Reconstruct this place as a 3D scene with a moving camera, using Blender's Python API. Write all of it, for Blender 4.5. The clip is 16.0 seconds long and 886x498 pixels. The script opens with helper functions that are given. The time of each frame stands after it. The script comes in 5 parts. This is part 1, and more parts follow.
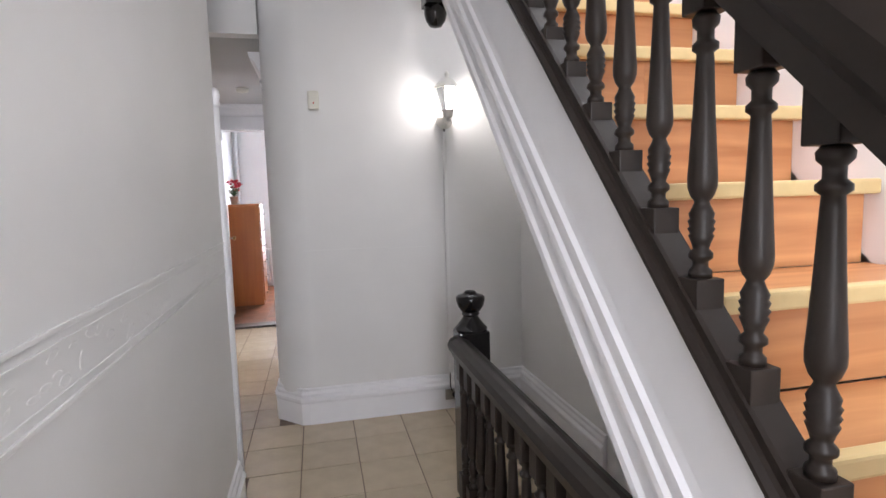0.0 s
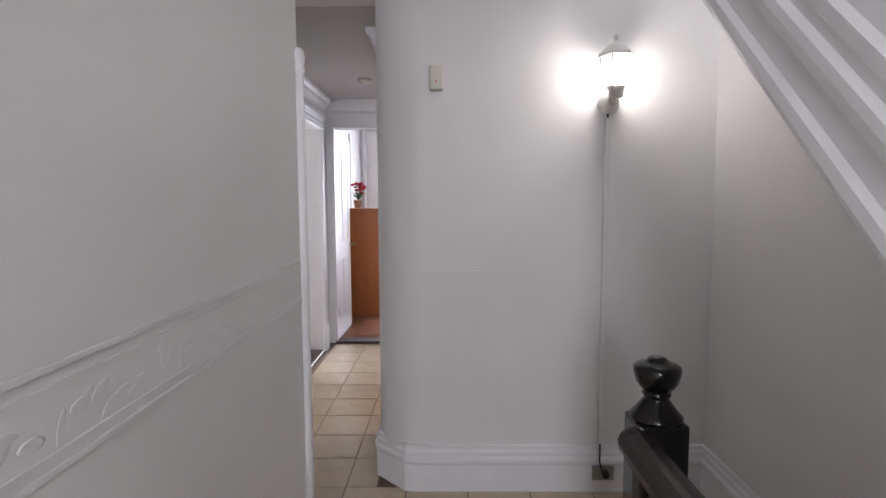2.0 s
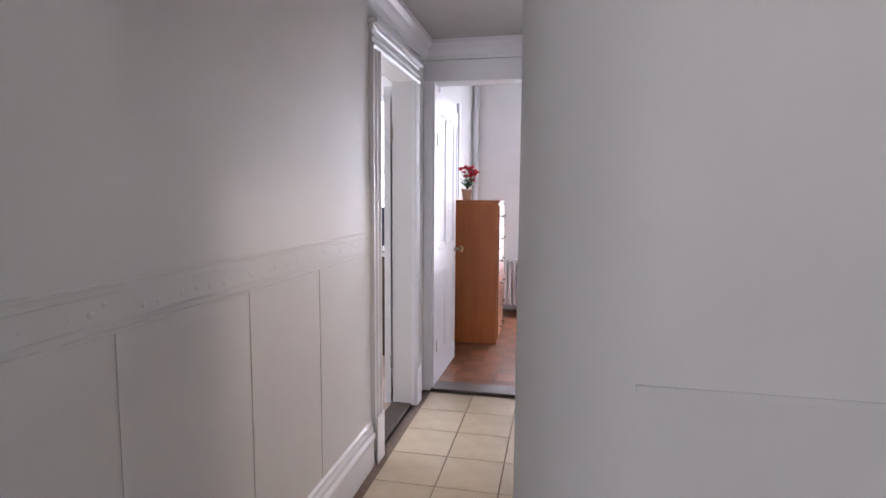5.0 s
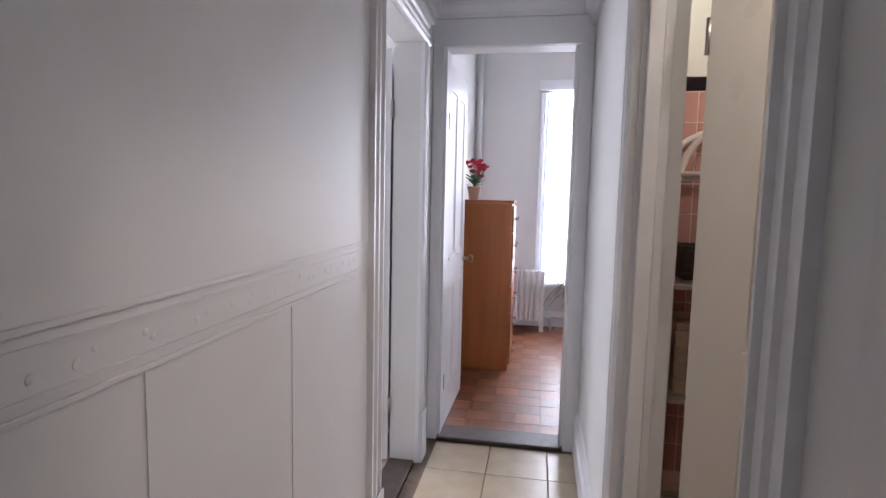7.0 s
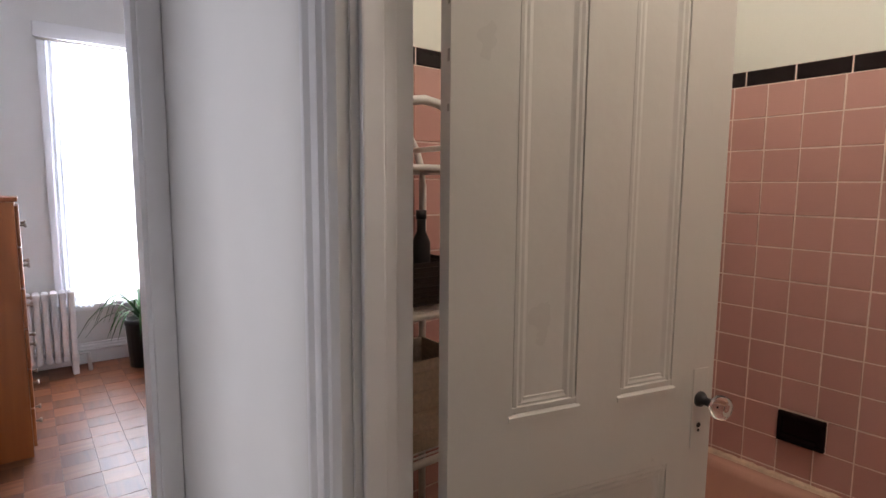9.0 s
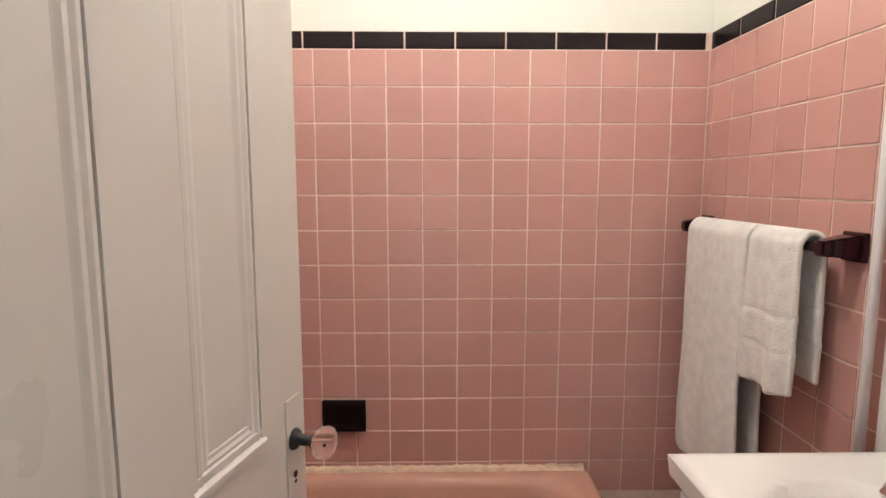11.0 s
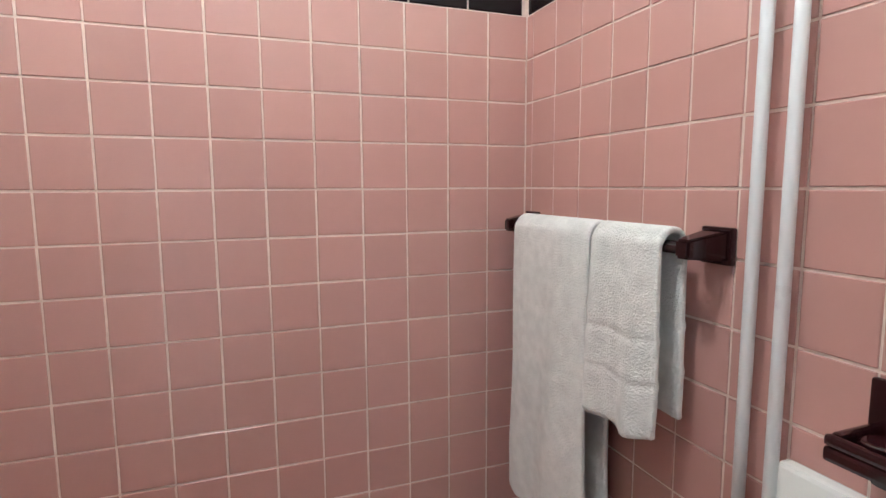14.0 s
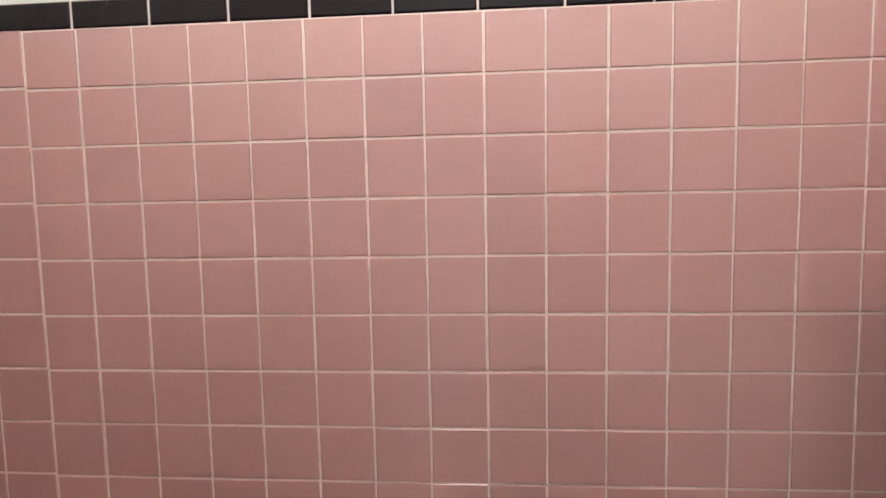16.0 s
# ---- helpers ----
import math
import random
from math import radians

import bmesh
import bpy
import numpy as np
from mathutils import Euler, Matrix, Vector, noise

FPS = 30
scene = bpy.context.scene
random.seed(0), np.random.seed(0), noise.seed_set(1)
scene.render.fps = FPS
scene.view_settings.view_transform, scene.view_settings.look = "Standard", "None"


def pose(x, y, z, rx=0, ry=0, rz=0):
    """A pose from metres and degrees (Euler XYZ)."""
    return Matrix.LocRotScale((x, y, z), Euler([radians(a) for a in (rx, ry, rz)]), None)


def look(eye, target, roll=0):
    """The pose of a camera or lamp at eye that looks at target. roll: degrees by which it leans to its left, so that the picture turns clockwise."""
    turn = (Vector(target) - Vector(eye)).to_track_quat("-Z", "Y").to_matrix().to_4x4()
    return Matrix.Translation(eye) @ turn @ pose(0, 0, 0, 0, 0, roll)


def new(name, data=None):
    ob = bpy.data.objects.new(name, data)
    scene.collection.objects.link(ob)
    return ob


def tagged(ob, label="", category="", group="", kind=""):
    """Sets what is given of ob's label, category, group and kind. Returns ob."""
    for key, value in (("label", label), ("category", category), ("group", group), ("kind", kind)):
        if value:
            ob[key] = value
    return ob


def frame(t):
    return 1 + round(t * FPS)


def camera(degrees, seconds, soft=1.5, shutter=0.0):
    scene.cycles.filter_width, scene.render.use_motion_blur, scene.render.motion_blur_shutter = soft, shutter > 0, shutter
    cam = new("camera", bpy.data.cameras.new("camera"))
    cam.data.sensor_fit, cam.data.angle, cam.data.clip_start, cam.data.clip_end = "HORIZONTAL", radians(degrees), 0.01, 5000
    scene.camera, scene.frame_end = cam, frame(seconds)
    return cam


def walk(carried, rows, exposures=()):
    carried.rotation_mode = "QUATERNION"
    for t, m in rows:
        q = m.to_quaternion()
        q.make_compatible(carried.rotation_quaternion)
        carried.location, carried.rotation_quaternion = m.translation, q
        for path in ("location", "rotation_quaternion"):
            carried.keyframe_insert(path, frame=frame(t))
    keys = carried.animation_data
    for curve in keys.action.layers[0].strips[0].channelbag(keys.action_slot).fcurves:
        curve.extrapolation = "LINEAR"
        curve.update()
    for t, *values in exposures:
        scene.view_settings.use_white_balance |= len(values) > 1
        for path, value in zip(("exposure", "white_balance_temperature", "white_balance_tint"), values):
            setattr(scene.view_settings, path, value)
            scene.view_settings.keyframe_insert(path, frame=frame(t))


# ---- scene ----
cam = camera(78.9, 16.0)
PATH = [
    (0, (-0.107, 0.742, 1.424), (0.342, 2.679, 1.213), -1.6),
    (0.5, (-0.082, 0.809, 1.421), (0.162, 2.785, 1.223), -1.6),
    (1, (-0.09, 1.017, 1.407), (-0.007, 3.006, 1.219), -1.1),
    (1.5, (-0.081, 1.26, 1.406), (-0.026, 3.251, 1.221), -0.6),
    (2, (-0.049, 1.553, 1.419), (-0.063, 3.545, 1.242), -0.2),
    (2.5, (-0.079, 1.859, 1.406), (-0.109, 3.851, 1.233), 0.1),
    (3, (-0.118, 2.173, 1.411), (-0.192, 4.164, 1.229), 0.0),
    (3.5, (-0.164, 2.456, 1.406), (-0.331, 4.441, 1.234), -0.1),
    (4, (-0.224, 2.737, 1.386), (-0.48, 4.713, 1.214), -0.0),
    (4.5, (-0.288, 2.995, 1.387), (-0.57, 4.967, 1.206), 0.2),
    (5, (-0.328, 3.247, 1.379), (-0.736, 5.195, 1.18), 0.4),
    (7.3, (-0.671, 4.166, 1.354), (-0.975, 6.133, 1.162), 1.7),
    (7.5, (-0.68, 4.286, 1.357), (-0.774, 6.275, 1.168), 0.4),
    (8, (-0.833, 4.405, 1.391), (-0.367, 6.339, 1.181), -1.2),
    (8.5, (-0.844, 4.607, 1.391), (0.048, 6.383, 1.168), -0.5),
    (9, (-0.811, 4.77, 1.395), (0.411, 6.337, 1.168), 0.4),
    (9.5, (-0.773, 4.941, 1.374), (0.878, 6.052, 1.18), -1.2),
    (10, (-0.717, 5.065, 1.363), (1.15, 5.746, 1.141), -0.4),
    (10.2, (-0.669, 5.097, 1.355), (1.238, 5.661, 1.139), -0.4),
    (12.3, (-0.283, 5.088, 1.34), (1.552, 4.347, 1.053), 1.0),
    (12.5, (-0.259, 5.062, 1.345), (1.576, 4.317, 1.066), 0.6),
    (13, (-0.203, 5.034, 1.338), (1.605, 4.223, 1.067), 0.3),
    (13.5, (-0.136, 5.009, 1.324), (1.676, 4.205, 1.059), 0.4),
    (14, (-0.082, 4.964, 1.316), (1.779, 4.269, 1.084), -0.3),
    (14.5, (0.008, 5.003, 1.371), (1.912, 4.455, 1.104), 0.1),
    (15, (0.084, 5.002, 1.381), (2.047, 4.696, 1.144), -0.6),
    (15.5, (0.153, 5.014, 1.402), (2.142, 5.003, 1.196), -1.1),
    (16, (0.206, 5.024, 1.406), (2.193, 5.176, 1.241), -1.1),
]
EXPOSURES = [(0, -0.06, 6450, 16), (0.6, -0.2, 6500, 18), (2.5, -0.4, 6450, 19), (5.0, -0.44, 6400, 21), (7.5, -0.72, 6250, 18), (9.0, -0.95, 6600, 18), (9.6, -0.85, 6700, 19), (10.2, -0.05, 6550, 17), (12.3, 0.12, 5450, 15), (13.5, 0.1, 5350, 12), (14.5, 0.08, 5150, 3), (15.2, 0.05, 5150, 3), (16, 0.03, 5300, 7)]
walk(cam, [(t, look(eye, target, roll)) for t, eye, target, roll in PATH], EXPOSURES)

# ---- world, lights ----
world = bpy.data.worlds.new("sky")
scene.world = world
world.use_nodes = True
wn = world.node_tree
sky = wn.nodes.new("ShaderNodeTexSky")
sky.sky_type = 'NISHITA'
sky.sun_disc = False
sky.sun_elevation = radians(48)
sky.sun_rotation = radians(200)
wn.links.new(sky.outputs[0], wn.nodes["Background"].inputs[0])
wn.nodes["Background"].inputs[1].default_value = 0.12

sun = new("sun", bpy.data.lights.new("sun", 'SUN'))
sun.data.energy = 1.0
sun.data.angle = radians(10)
sun.data.color = (1.0, 0.95, 0.88)
sun.matrix_world = look((3, -8, 12), (0, 2, 0))


def lamp(name, kind, place, target, watts, colour, size=0.1, size_y=0.0):
    ob = new(name, bpy.data.lights.new(name, kind))
    ob.data.energy = watts
    ob.data.color = colour
    if kind == 'AREA':
        ob.data.shape = 'RECTANGLE'
        ob.data.size = size
        ob.data.size_y = size_y or size
    else:
        ob.data.shadow_soft_size = size
    ob.matrix_world = look(place, target)
    return ob


# unseen skylight, added so that the stairs are lit from above
lamp("added_skylight_light", 'AREA', (0.55, 1.6, 5.25), (0.55, 1.601, 0), 240, (0.93, 0.97, 1.0), 1.6, 3.2)
# fill light added behind the start of the walk to brighten the hall
lamp("hall_fill_light", 'AREA', (-0.05, -1.55, 1.75), (-0.05, 4, 1.1), 78, (0.93, 0.96, 1.0), 0.8, 1.4)
lamp("bedroom_window_daylight", 'AREA', (-0.1, 9.86, 1.5), (-0.3, 6, 1.2), 240, (0.88, 0.93, 1.0), 0.85, 1.9)
# area light at an added west window, out of view, for the room's daylight
lamp("side_room_daylight", 'AREA', (-3.55, 6.6, 1.5), (-1.0, 6.3, 1.2), 65, (0.88, 0.93, 1.0), 1.2, 1.7)
lamp("wall_lantern_bulb", 'POINT', (0.70, 3.99, 1.975), (0.70, 3.9, 0), 1.6, (1.0, 0.96, 0.88), 0.03)
lamp("bathroom_bulb", 'POINT', (0.38, 5.1, 2.56), (0.38, 5.1, 0), 44, (1.0, 0.89, 0.78), 0.09)

# ---- materials ----


def mat(name, colour, rough=0.5, metal=0.0, vary=0.06, scale=6.0, bump=0.0, bump_scale=60.0, coat=0.0, piece=0.0, stain=0.0):
    m = bpy.data.materials.new(name)
    m.use_nodes = True
    nt = m.node_tree
    b = nt.nodes["Principled BSDF"]
    b.inputs["Roughness"].default_value = rough
    b.inputs["Metallic"].default_value = metal
    b.inputs["Coat Weight"].default_value = coat
    b.inputs["Coat Roughness"].default_value = 0.08
    tc = nt.nodes.new("ShaderNodeTexCoord")
    n1 = nt.nodes.new("ShaderNodeTexNoise")
    n1.inputs["Scale"].default_value = scale
    n1.inputs["Detail"].default_value = 6
    nt.links.new(tc.outputs["Object"], n1.inputs["Vector"])
    ramp = nt.nodes.new("ShaderNodeMapRange")
    ramp.inputs["From Min"].default_value = 0.3
    ramp.inputs["From Max"].default_value = 0.7
    ramp.inputs["To Min"].default_value = 1 - vary
    ramp.inputs["To Max"].default_value = 1 + vary
    nt.links.new(n1.outputs["Fac"], ramp.inputs["Value"])
    hsv = nt.nodes.new("ShaderNodeHueSaturation")
    hsv.inputs["Color"].default_value = (*colour, 1)
    last = ramp.outputs["Result"]
    if piece:
        oi = nt.nodes.new("ShaderNodeObjectInfo")
        geo = nt.nodes.new("ShaderNodeNewGeometry")
        mix = nt.nodes.new("ShaderNodeMath")
        mix.operation = 'ADD'
        nt.links.new(oi.outputs["Random"], mix.inputs[0])
        nt.links.new(geo.outputs["Random Per Island"], mix.inputs[1])
        fr = nt.nodes.new("ShaderNodeMath")
        fr.operation = 'FRACT'
        nt.links.new(mix.outputs[0], fr.inputs[0])
        pr = nt.nodes.new("ShaderNodeMapRange")
        pr.inputs["To Min"].default_value = 1 - piece
        pr.inputs["To Max"].default_value = 1 + piece
        nt.links.new(fr.outputs[0], pr.inputs["Value"])
        mul = nt.nodes.new("ShaderNodeMath")
        mul.operation = 'MULTIPLY'
        nt.links.new(last, mul.inputs[0])
        nt.links.new(pr.outputs["Result"], mul.inputs[1])
        last = mul.outputs[0]
    if stain:
        n3 = nt.nodes.new("ShaderNodeTexNoise")
        n3.inputs["Scale"].default_value = 1.3
        n3.inputs["Detail"].default_value = 3
        nt.links.new(tc.outputs["Object"], n3.inputs["Vector"])
        r3 = nt.nodes.new("ShaderNodeMapRange")
        r3.inputs["From Min"].default_value = 0.35
        r3.inputs["From Max"].default_value = 0.65
        r3.inputs["To Min"].default_value = 1 - stain
        r3.inputs["To Max"].default_value = 1.0
        nt.links.new(n3.outputs["Fac"], r3.inputs["Value"])
        mul2 = nt.nodes.new("ShaderNodeMath")
        mul2.operation = 'MULTIPLY'
        nt.links.new(last, mul2.inputs[0])
        nt.links.new(r3.outputs["Result"], mul2.inputs[1])
        last = mul2.outputs[0]
    nt.links.new(last, hsv.inputs["Value"])
    nt.links.new(hsv.outputs["Color"], b.inputs["Base Color"])
    rr = nt.nodes.new("ShaderNodeMapRange")
    rr.inputs["To Min"].default_value = max(0.02, rough - 0.08)
    rr.inputs["To Max"].default_value = min(1, rough + 0.08)
    nt.links.new(n1.outputs["Fac"], rr.inputs["Value"])
    nt.links.new(rr.outputs["Result"], b.inputs["Roughness"])
    if bump:
        n2 = nt.nodes.new("ShaderNodeTexNoise")
        n2.inputs["Scale"].default_value = bump_scale
        n2.inputs["Detail"].default_value = 4
        nt.links.new(tc.outputs["Object"], n2.inputs["Vector"])
        bp = nt.nodes.new("ShaderNodeBump")
        bp.inputs["Strength"].default_value = bump
        bp.inputs["Distance"].default_value = 0.004
        nt.links.new(n2.outputs["Fac"], bp.inputs["Height"])
        nt.links.new(bp.outputs["Normal"], b.inputs["Normal"])
    return m


def wood(name, dark, light, axis, rough=0.4, piece=0.12, grain=14.0):
    m = bpy.data.materials.new(name)
    m.use_nodes = True
    nt = m.node_tree
    b = nt.nodes["Principled BSDF"]
    b.inputs["Roughness"].default_value = rough
    tc = nt.nodes.new("ShaderNodeTexCoord")
    oi = nt.nodes.new("ShaderNodeObjectInfo")
    geo = nt.nodes.new("ShaderNodeNewGeometry")
    add = nt.nodes.new("ShaderNodeMath")
    add.operation = 'ADD'
    nt.links.new(oi.outputs["Random"], add.inputs[0])
    nt.links.new(geo.outputs["Random Per Island"], add.inputs[1])
    fr = nt.nodes.new("ShaderNodeMath")
    fr.operation = 'FRACT'
    nt.links.new(add.outputs[0], fr.inputs[0])
    shift = nt.nodes.new("ShaderNodeVectorMath")
    shift.operation = 'MULTIPLY_ADD'
    nt.links.new(add.outputs[0], shift.inputs[0])
    shift.inputs[1].default_value = (7.3, 5.1, 3.7)
    nt.links.new(tc.outputs["Object"], shift.inputs[2])
    mp = nt.nodes.new("ShaderNodeMapping")
    s = [grain, grain, grain]
    s[axis] = grain * 0.07
    mp.inputs["Scale"].default_value = s
    nt.links.new(shift.outputs[0], mp.inputs["Vector"])
    n = nt.nodes.new("ShaderNodeTexNoise")
    n.inputs["Scale"].default_value = 2.2
    n.inputs["Detail"].default_value = 8
    n.inputs["Distortion"].default_value = 0.6
    nt.links.new(mp.outputs[0], n.inputs["Vector"])
    cr = nt.nodes.new("ShaderNodeValToRGB")
    cr.color_ramp.elements[0].position = 0.32
    cr.color_ramp.elements[0].color = (*dark, 1)
    cr.color_ramp.elements[1].position = 0.68
    cr.color_ramp.elements[1].color = (*light, 1)
    nt.links.new(n.outputs["Fac"], cr.inputs["Fac"])
    pr = nt.nodes.new("ShaderNodeMapRange")
    pr.inputs["To Min"].default_value = 1 - piece
    pr.inputs["To Max"].default_value = 1 + piece
    nt.links.new(fr.outputs[0], pr.inputs["Value"])
    hsv = nt.nodes.new("ShaderNodeHueSaturation")
    nt.links.new(cr.outputs["Color"], hsv.inputs["Color"])
    nt.links.new(pr.outputs["Result"], hsv.inputs["Value"])
    nt.links.new(hsv.outputs["Color"], b.inputs["Base Color"])
    bp = nt.nodes.new("ShaderNodeBump")
    bp.inputs["Strength"].default_value = 0.08
    bp.inputs["Distance"].default_value = 0.002
    nt.links.new(n.outputs["Fac"], bp.inputs["Height"])
    nt.links.new(bp.outputs["Normal"], b.inputs["Normal"])
    return m


M_WALL = mat("wall_paint", (0.77, 0.765, 0.755), 0.5, vary=0.025, scale=2.5, bump=0.25, bump_scale=16, stain=0.03)
M_TRIM = mat("trim_gloss_paint", (0.82, 0.82, 0.84), 0.32, vary=0.02, scale=9, bump=0.04, bump_scale=22)
M_DOOR = mat("door_gloss_paint", (0.73, 0.71, 0.67), 0.3, vary=0.015, scale=4, bump=0.15, bump_scale=30, stain=0.015)
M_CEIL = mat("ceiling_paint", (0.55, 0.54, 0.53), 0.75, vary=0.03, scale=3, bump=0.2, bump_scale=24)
M_BATHWALL = mat("bathroom_paint", (0.70, 0.72, 0.65), 0.45, vary=0.02, scale=3, bump=0.12, bump_scale=20)
M_DARK = mat("dark_brown_gloss_paint", (0.020, 0.014, 0.011), 0.42, vary=0.08, scale=14, bump=0.05, bump_scale=40)
M_DARK.node_tree.nodes["Principled BSDF"].inputs["Specular IOR Level"].default_value = 0.3
M_BLACK = mat("black_gloss_paint", (0.008, 0.007, 0.007), 0.14, vary=0.2, scale=12, bump=0.08, bump_scale=50)
M_FLOOR = mat("beige_floor_tile", (0.56, 0.46, 0.33), 0.22, vary=0.06, scale=10, bump=0.06, bump_scale=40, piece=0.05, stain=0.06)
M_FGROUT = mat("floor_grout", (0.17, 0.12, 0.09), 0.85, vary=0.2, scale=30)
M_RISER = wood("honey_stair_wood", (0.44, 0.19, 0.075), (0.60, 0.30, 0.13), 0, 0.4, 0.12, 10)
M_NOSE = mat("yellow_stair_nosing", (0.62, 0.47, 0.23), 0.42, vary=0.06, scale=20)
M_PARQ_X = wood("parquet_wood_x", (0.17, 0.056, 0.022), (0.27, 0.10, 0.042), 0, 0.34, 0.18, 16)
M_PARQ_Y = wood("parquet_wood_y", (0.115, 0.036, 0.013), (0.19, 0.064, 0.025), 1, 0.34, 0.18, 16)
M_CHEST = wood("cherry_veneer", (0.28, 0.08, 0.019), (0.35, 0.11, 0.028), 2, 0.35, 0.03, 9)
M_PINK = mat("pink_glazed_tile", (0.51, 0.285, 0.25), 0.2, vary=0.02, scale=5, bump=0.05, bump_scale=14, piece=0.045)
M_BTILE = mat("black_glazed_tile", (0.010, 0.005, 0.006), 0.24, vary=0.2, scale=6, bump=0.04, bump_scale=16)
M_BTILE.node_tree.nodes["Principled BSDF"].inputs["Specular IOR Level"].default_value = 0.2
M_GROUT = mat("pale_tile_grout", (0.78, 0.62, 0.54), 0.8, vary=0.1, scale=40, stain=0.12)
M_TUB = mat("pink_enamel", (0.55, 0.31, 0.235), 0.16, vary=0.03, scale=3)
M_PORC = mat("white_porcelain", (0.80, 0.80, 0.77), 0.14, vary=0.015, scale=4)
M_CAULK = mat("cream_caulk", (0.62, 0.46, 0.33), 0.6, vary=0.18, scale=40, bump=0.5, bump_scale=60)
M_BURG = mat("burgundy_glazed_ceramic", (0.022, 0.006, 0.007), 0.1, vary=0.15, scale=20)
M_CHROME = mat("chrome", (0.75, 0.75, 0.76), 0.08, metal=1.0, vary=0.03, scale=20)
M_STEEL = mat("dull_steel", (0.42, 0.40, 0.37), 0.35, metal=1.0, vary=0.1, scale=30)
M_TOWEL = mat("white_terry_cloth", (0.76, 0.76, 0.73), 0.95, vary=0.09, scale=34, bump=1.0, bump_scale=260)
M_PIPE = mat("white_pipe_paint", (0.74, 0.75, 0.76), 0.3, vary=0.02, scale=12, bump=0.1, bump_scale=50)
M_WHITE_METAL = mat("white_coated_wire", (0.74, 0.72, 0.68), 0.35, vary=0.03, scale=20)
M_RUST = mat("rusty_mirror_edge", (0.07, 0.035, 0.025), 0.6, vary=0.5, scale=60)
M_IRON = mat("radiator_paint", (0.72, 0.72, 0.73), 0.4, vary=0.04, scale=20)
M_LEAF = mat("green_leaf", (0.035, 0.11, 0.03), 0.45, vary=0.3, scale=12)
M_PETAL = mat("red_petal", (0.62, 0.035, 0.06), 0.6, vary=0.25, scale=25, piece=0.15)
M_POT = mat("cream_clay_pot", (0.62, 0.43, 0.32), 0.6, vary=0.06, scale=20)
M_BLACKPOT = mat("black_plastic_pot", (0.012, 0.012, 0.013), 0.45, vary=0.1, scale=20)
M_SADDLE = mat("dark_wood_saddle", (0.07, 0.05, 0.04), 0.5, vary=0.3, scale=25)
M_PLASTIC = mat("cream_plastic", (0.68, 0.66, 0.58), 0.4, vary=0.02, scale=20)
M_BASKET = mat("cream_wicker", (0.55, 0.47, 0.36), 0.8, vary=0.12, scale=80, bump=0.5, bump_scale=180)
M_DARKBASKET = mat("dark_wicker", (0.02, 0.012, 0.008), 0.6, vary=0.3, scale=80, bump=0.5, bump_scale=180)
M_BRASS = mat("aged_brass", (0.30, 0.19, 0.07), 0.3, metal=1.0, vary=0.15, scale=30)
M_SCREEN = mat("dark_screen", (0.012, 0.016, 0.03), 0.12, vary=0.1, scale=5)
M_DARKWOOD = wood("dark_dresser_wood", (0.03, 0.018, 0.012), (0.06, 0.035, 0.022), 0, 0.4, 0.05, 10)
M_SIDE_FLOOR = wood("pale_room_floor", (0.35, 0.27, 0.21), (0.46, 0.36, 0.29), 1, 0.4, 0.1, 10)
M_RED = mat("red_indicator", (0.55, 0.05, 0.03), 0.4)


def glass(name, rough=0.0):
    m = bpy.data.materials.new(name)
    m.use_nodes = True
    b = m.node_tree.nodes["Principled BSDF"]
    b.inputs["Base Color"].default_value = (1, 1, 1, 1)
    b.inputs["Roughness"].default_value = rough
    b.inputs["IOR"].default_value = 1.45
    b.inputs["Transmission Weight"].default_value = 1.0
    return m


def glow(name, colour, strength):
    m = bpy.data.materials.new(name)
    m.use_nodes = True
    b = m.node_tree.nodes["Principled BSDF"]
    b.inputs["Base Color"].default_value = (0.8, 0.8, 0.8, 1)
    b.inputs["Emission Color"].default_value = (*colour, 1)
    b.inputs["Emission Strength"].default_value = strength
    return m


M_GLASS = glass("clear_glass")
M_BULB = glow("lit_bulb", (1.0, 0.97, 0.9), 30)
M_BATHBULB = glow("lit_globe", (1.0, 0.82, 0.62), 8)
M_DAY = glow("bright_overcast_sky", (0.93, 0.97, 1.0), 2.4)
M_MIRROR = mat("mirror_silver", (0.86, 0.82, 0.74), 0.02, metal=1.0, vary=0.01, scale=3)


def curtain_material():
    m = bpy.data.materials.new("sheer_white_curtain")
    m.use_nodes = True
    nt = m.node_tree
    out = nt.nodes["Material Output"]
    d = nt.nodes.new("ShaderNodeBsdfDiffuse")
    d.inputs["Color"].default_value = (0.8, 0.82, 0.86, 1)
    tl = nt.nodes.new("ShaderNodeBsdfTranslucent")
    tl.inputs["Color"].default_value = (0.85, 0.88, 0.93, 1)
    tr = nt.nodes.new("ShaderNodeBsdfTransparent")
    a = nt.nodes.new("ShaderNodeMixShader")
    a.inputs[0].default_value = 0.55
    nt.links.new(d.outputs[0], a.inputs[1])
    nt.links.new(tl.outputs[0], a.inputs[2])
    c = nt.nodes.new("ShaderNodeMixShader")
    c.inputs[0].default_value = 0.22
    nt.links.new(a.outputs[0], c.inputs[1])
    nt.links.new(tr.outputs[0], c.inputs[2])
    nt.links.new(c.outputs[0], out.inputs["Surface"])
    return m


M_SHEER = curtain_material()

# ---- mesh helpers ----


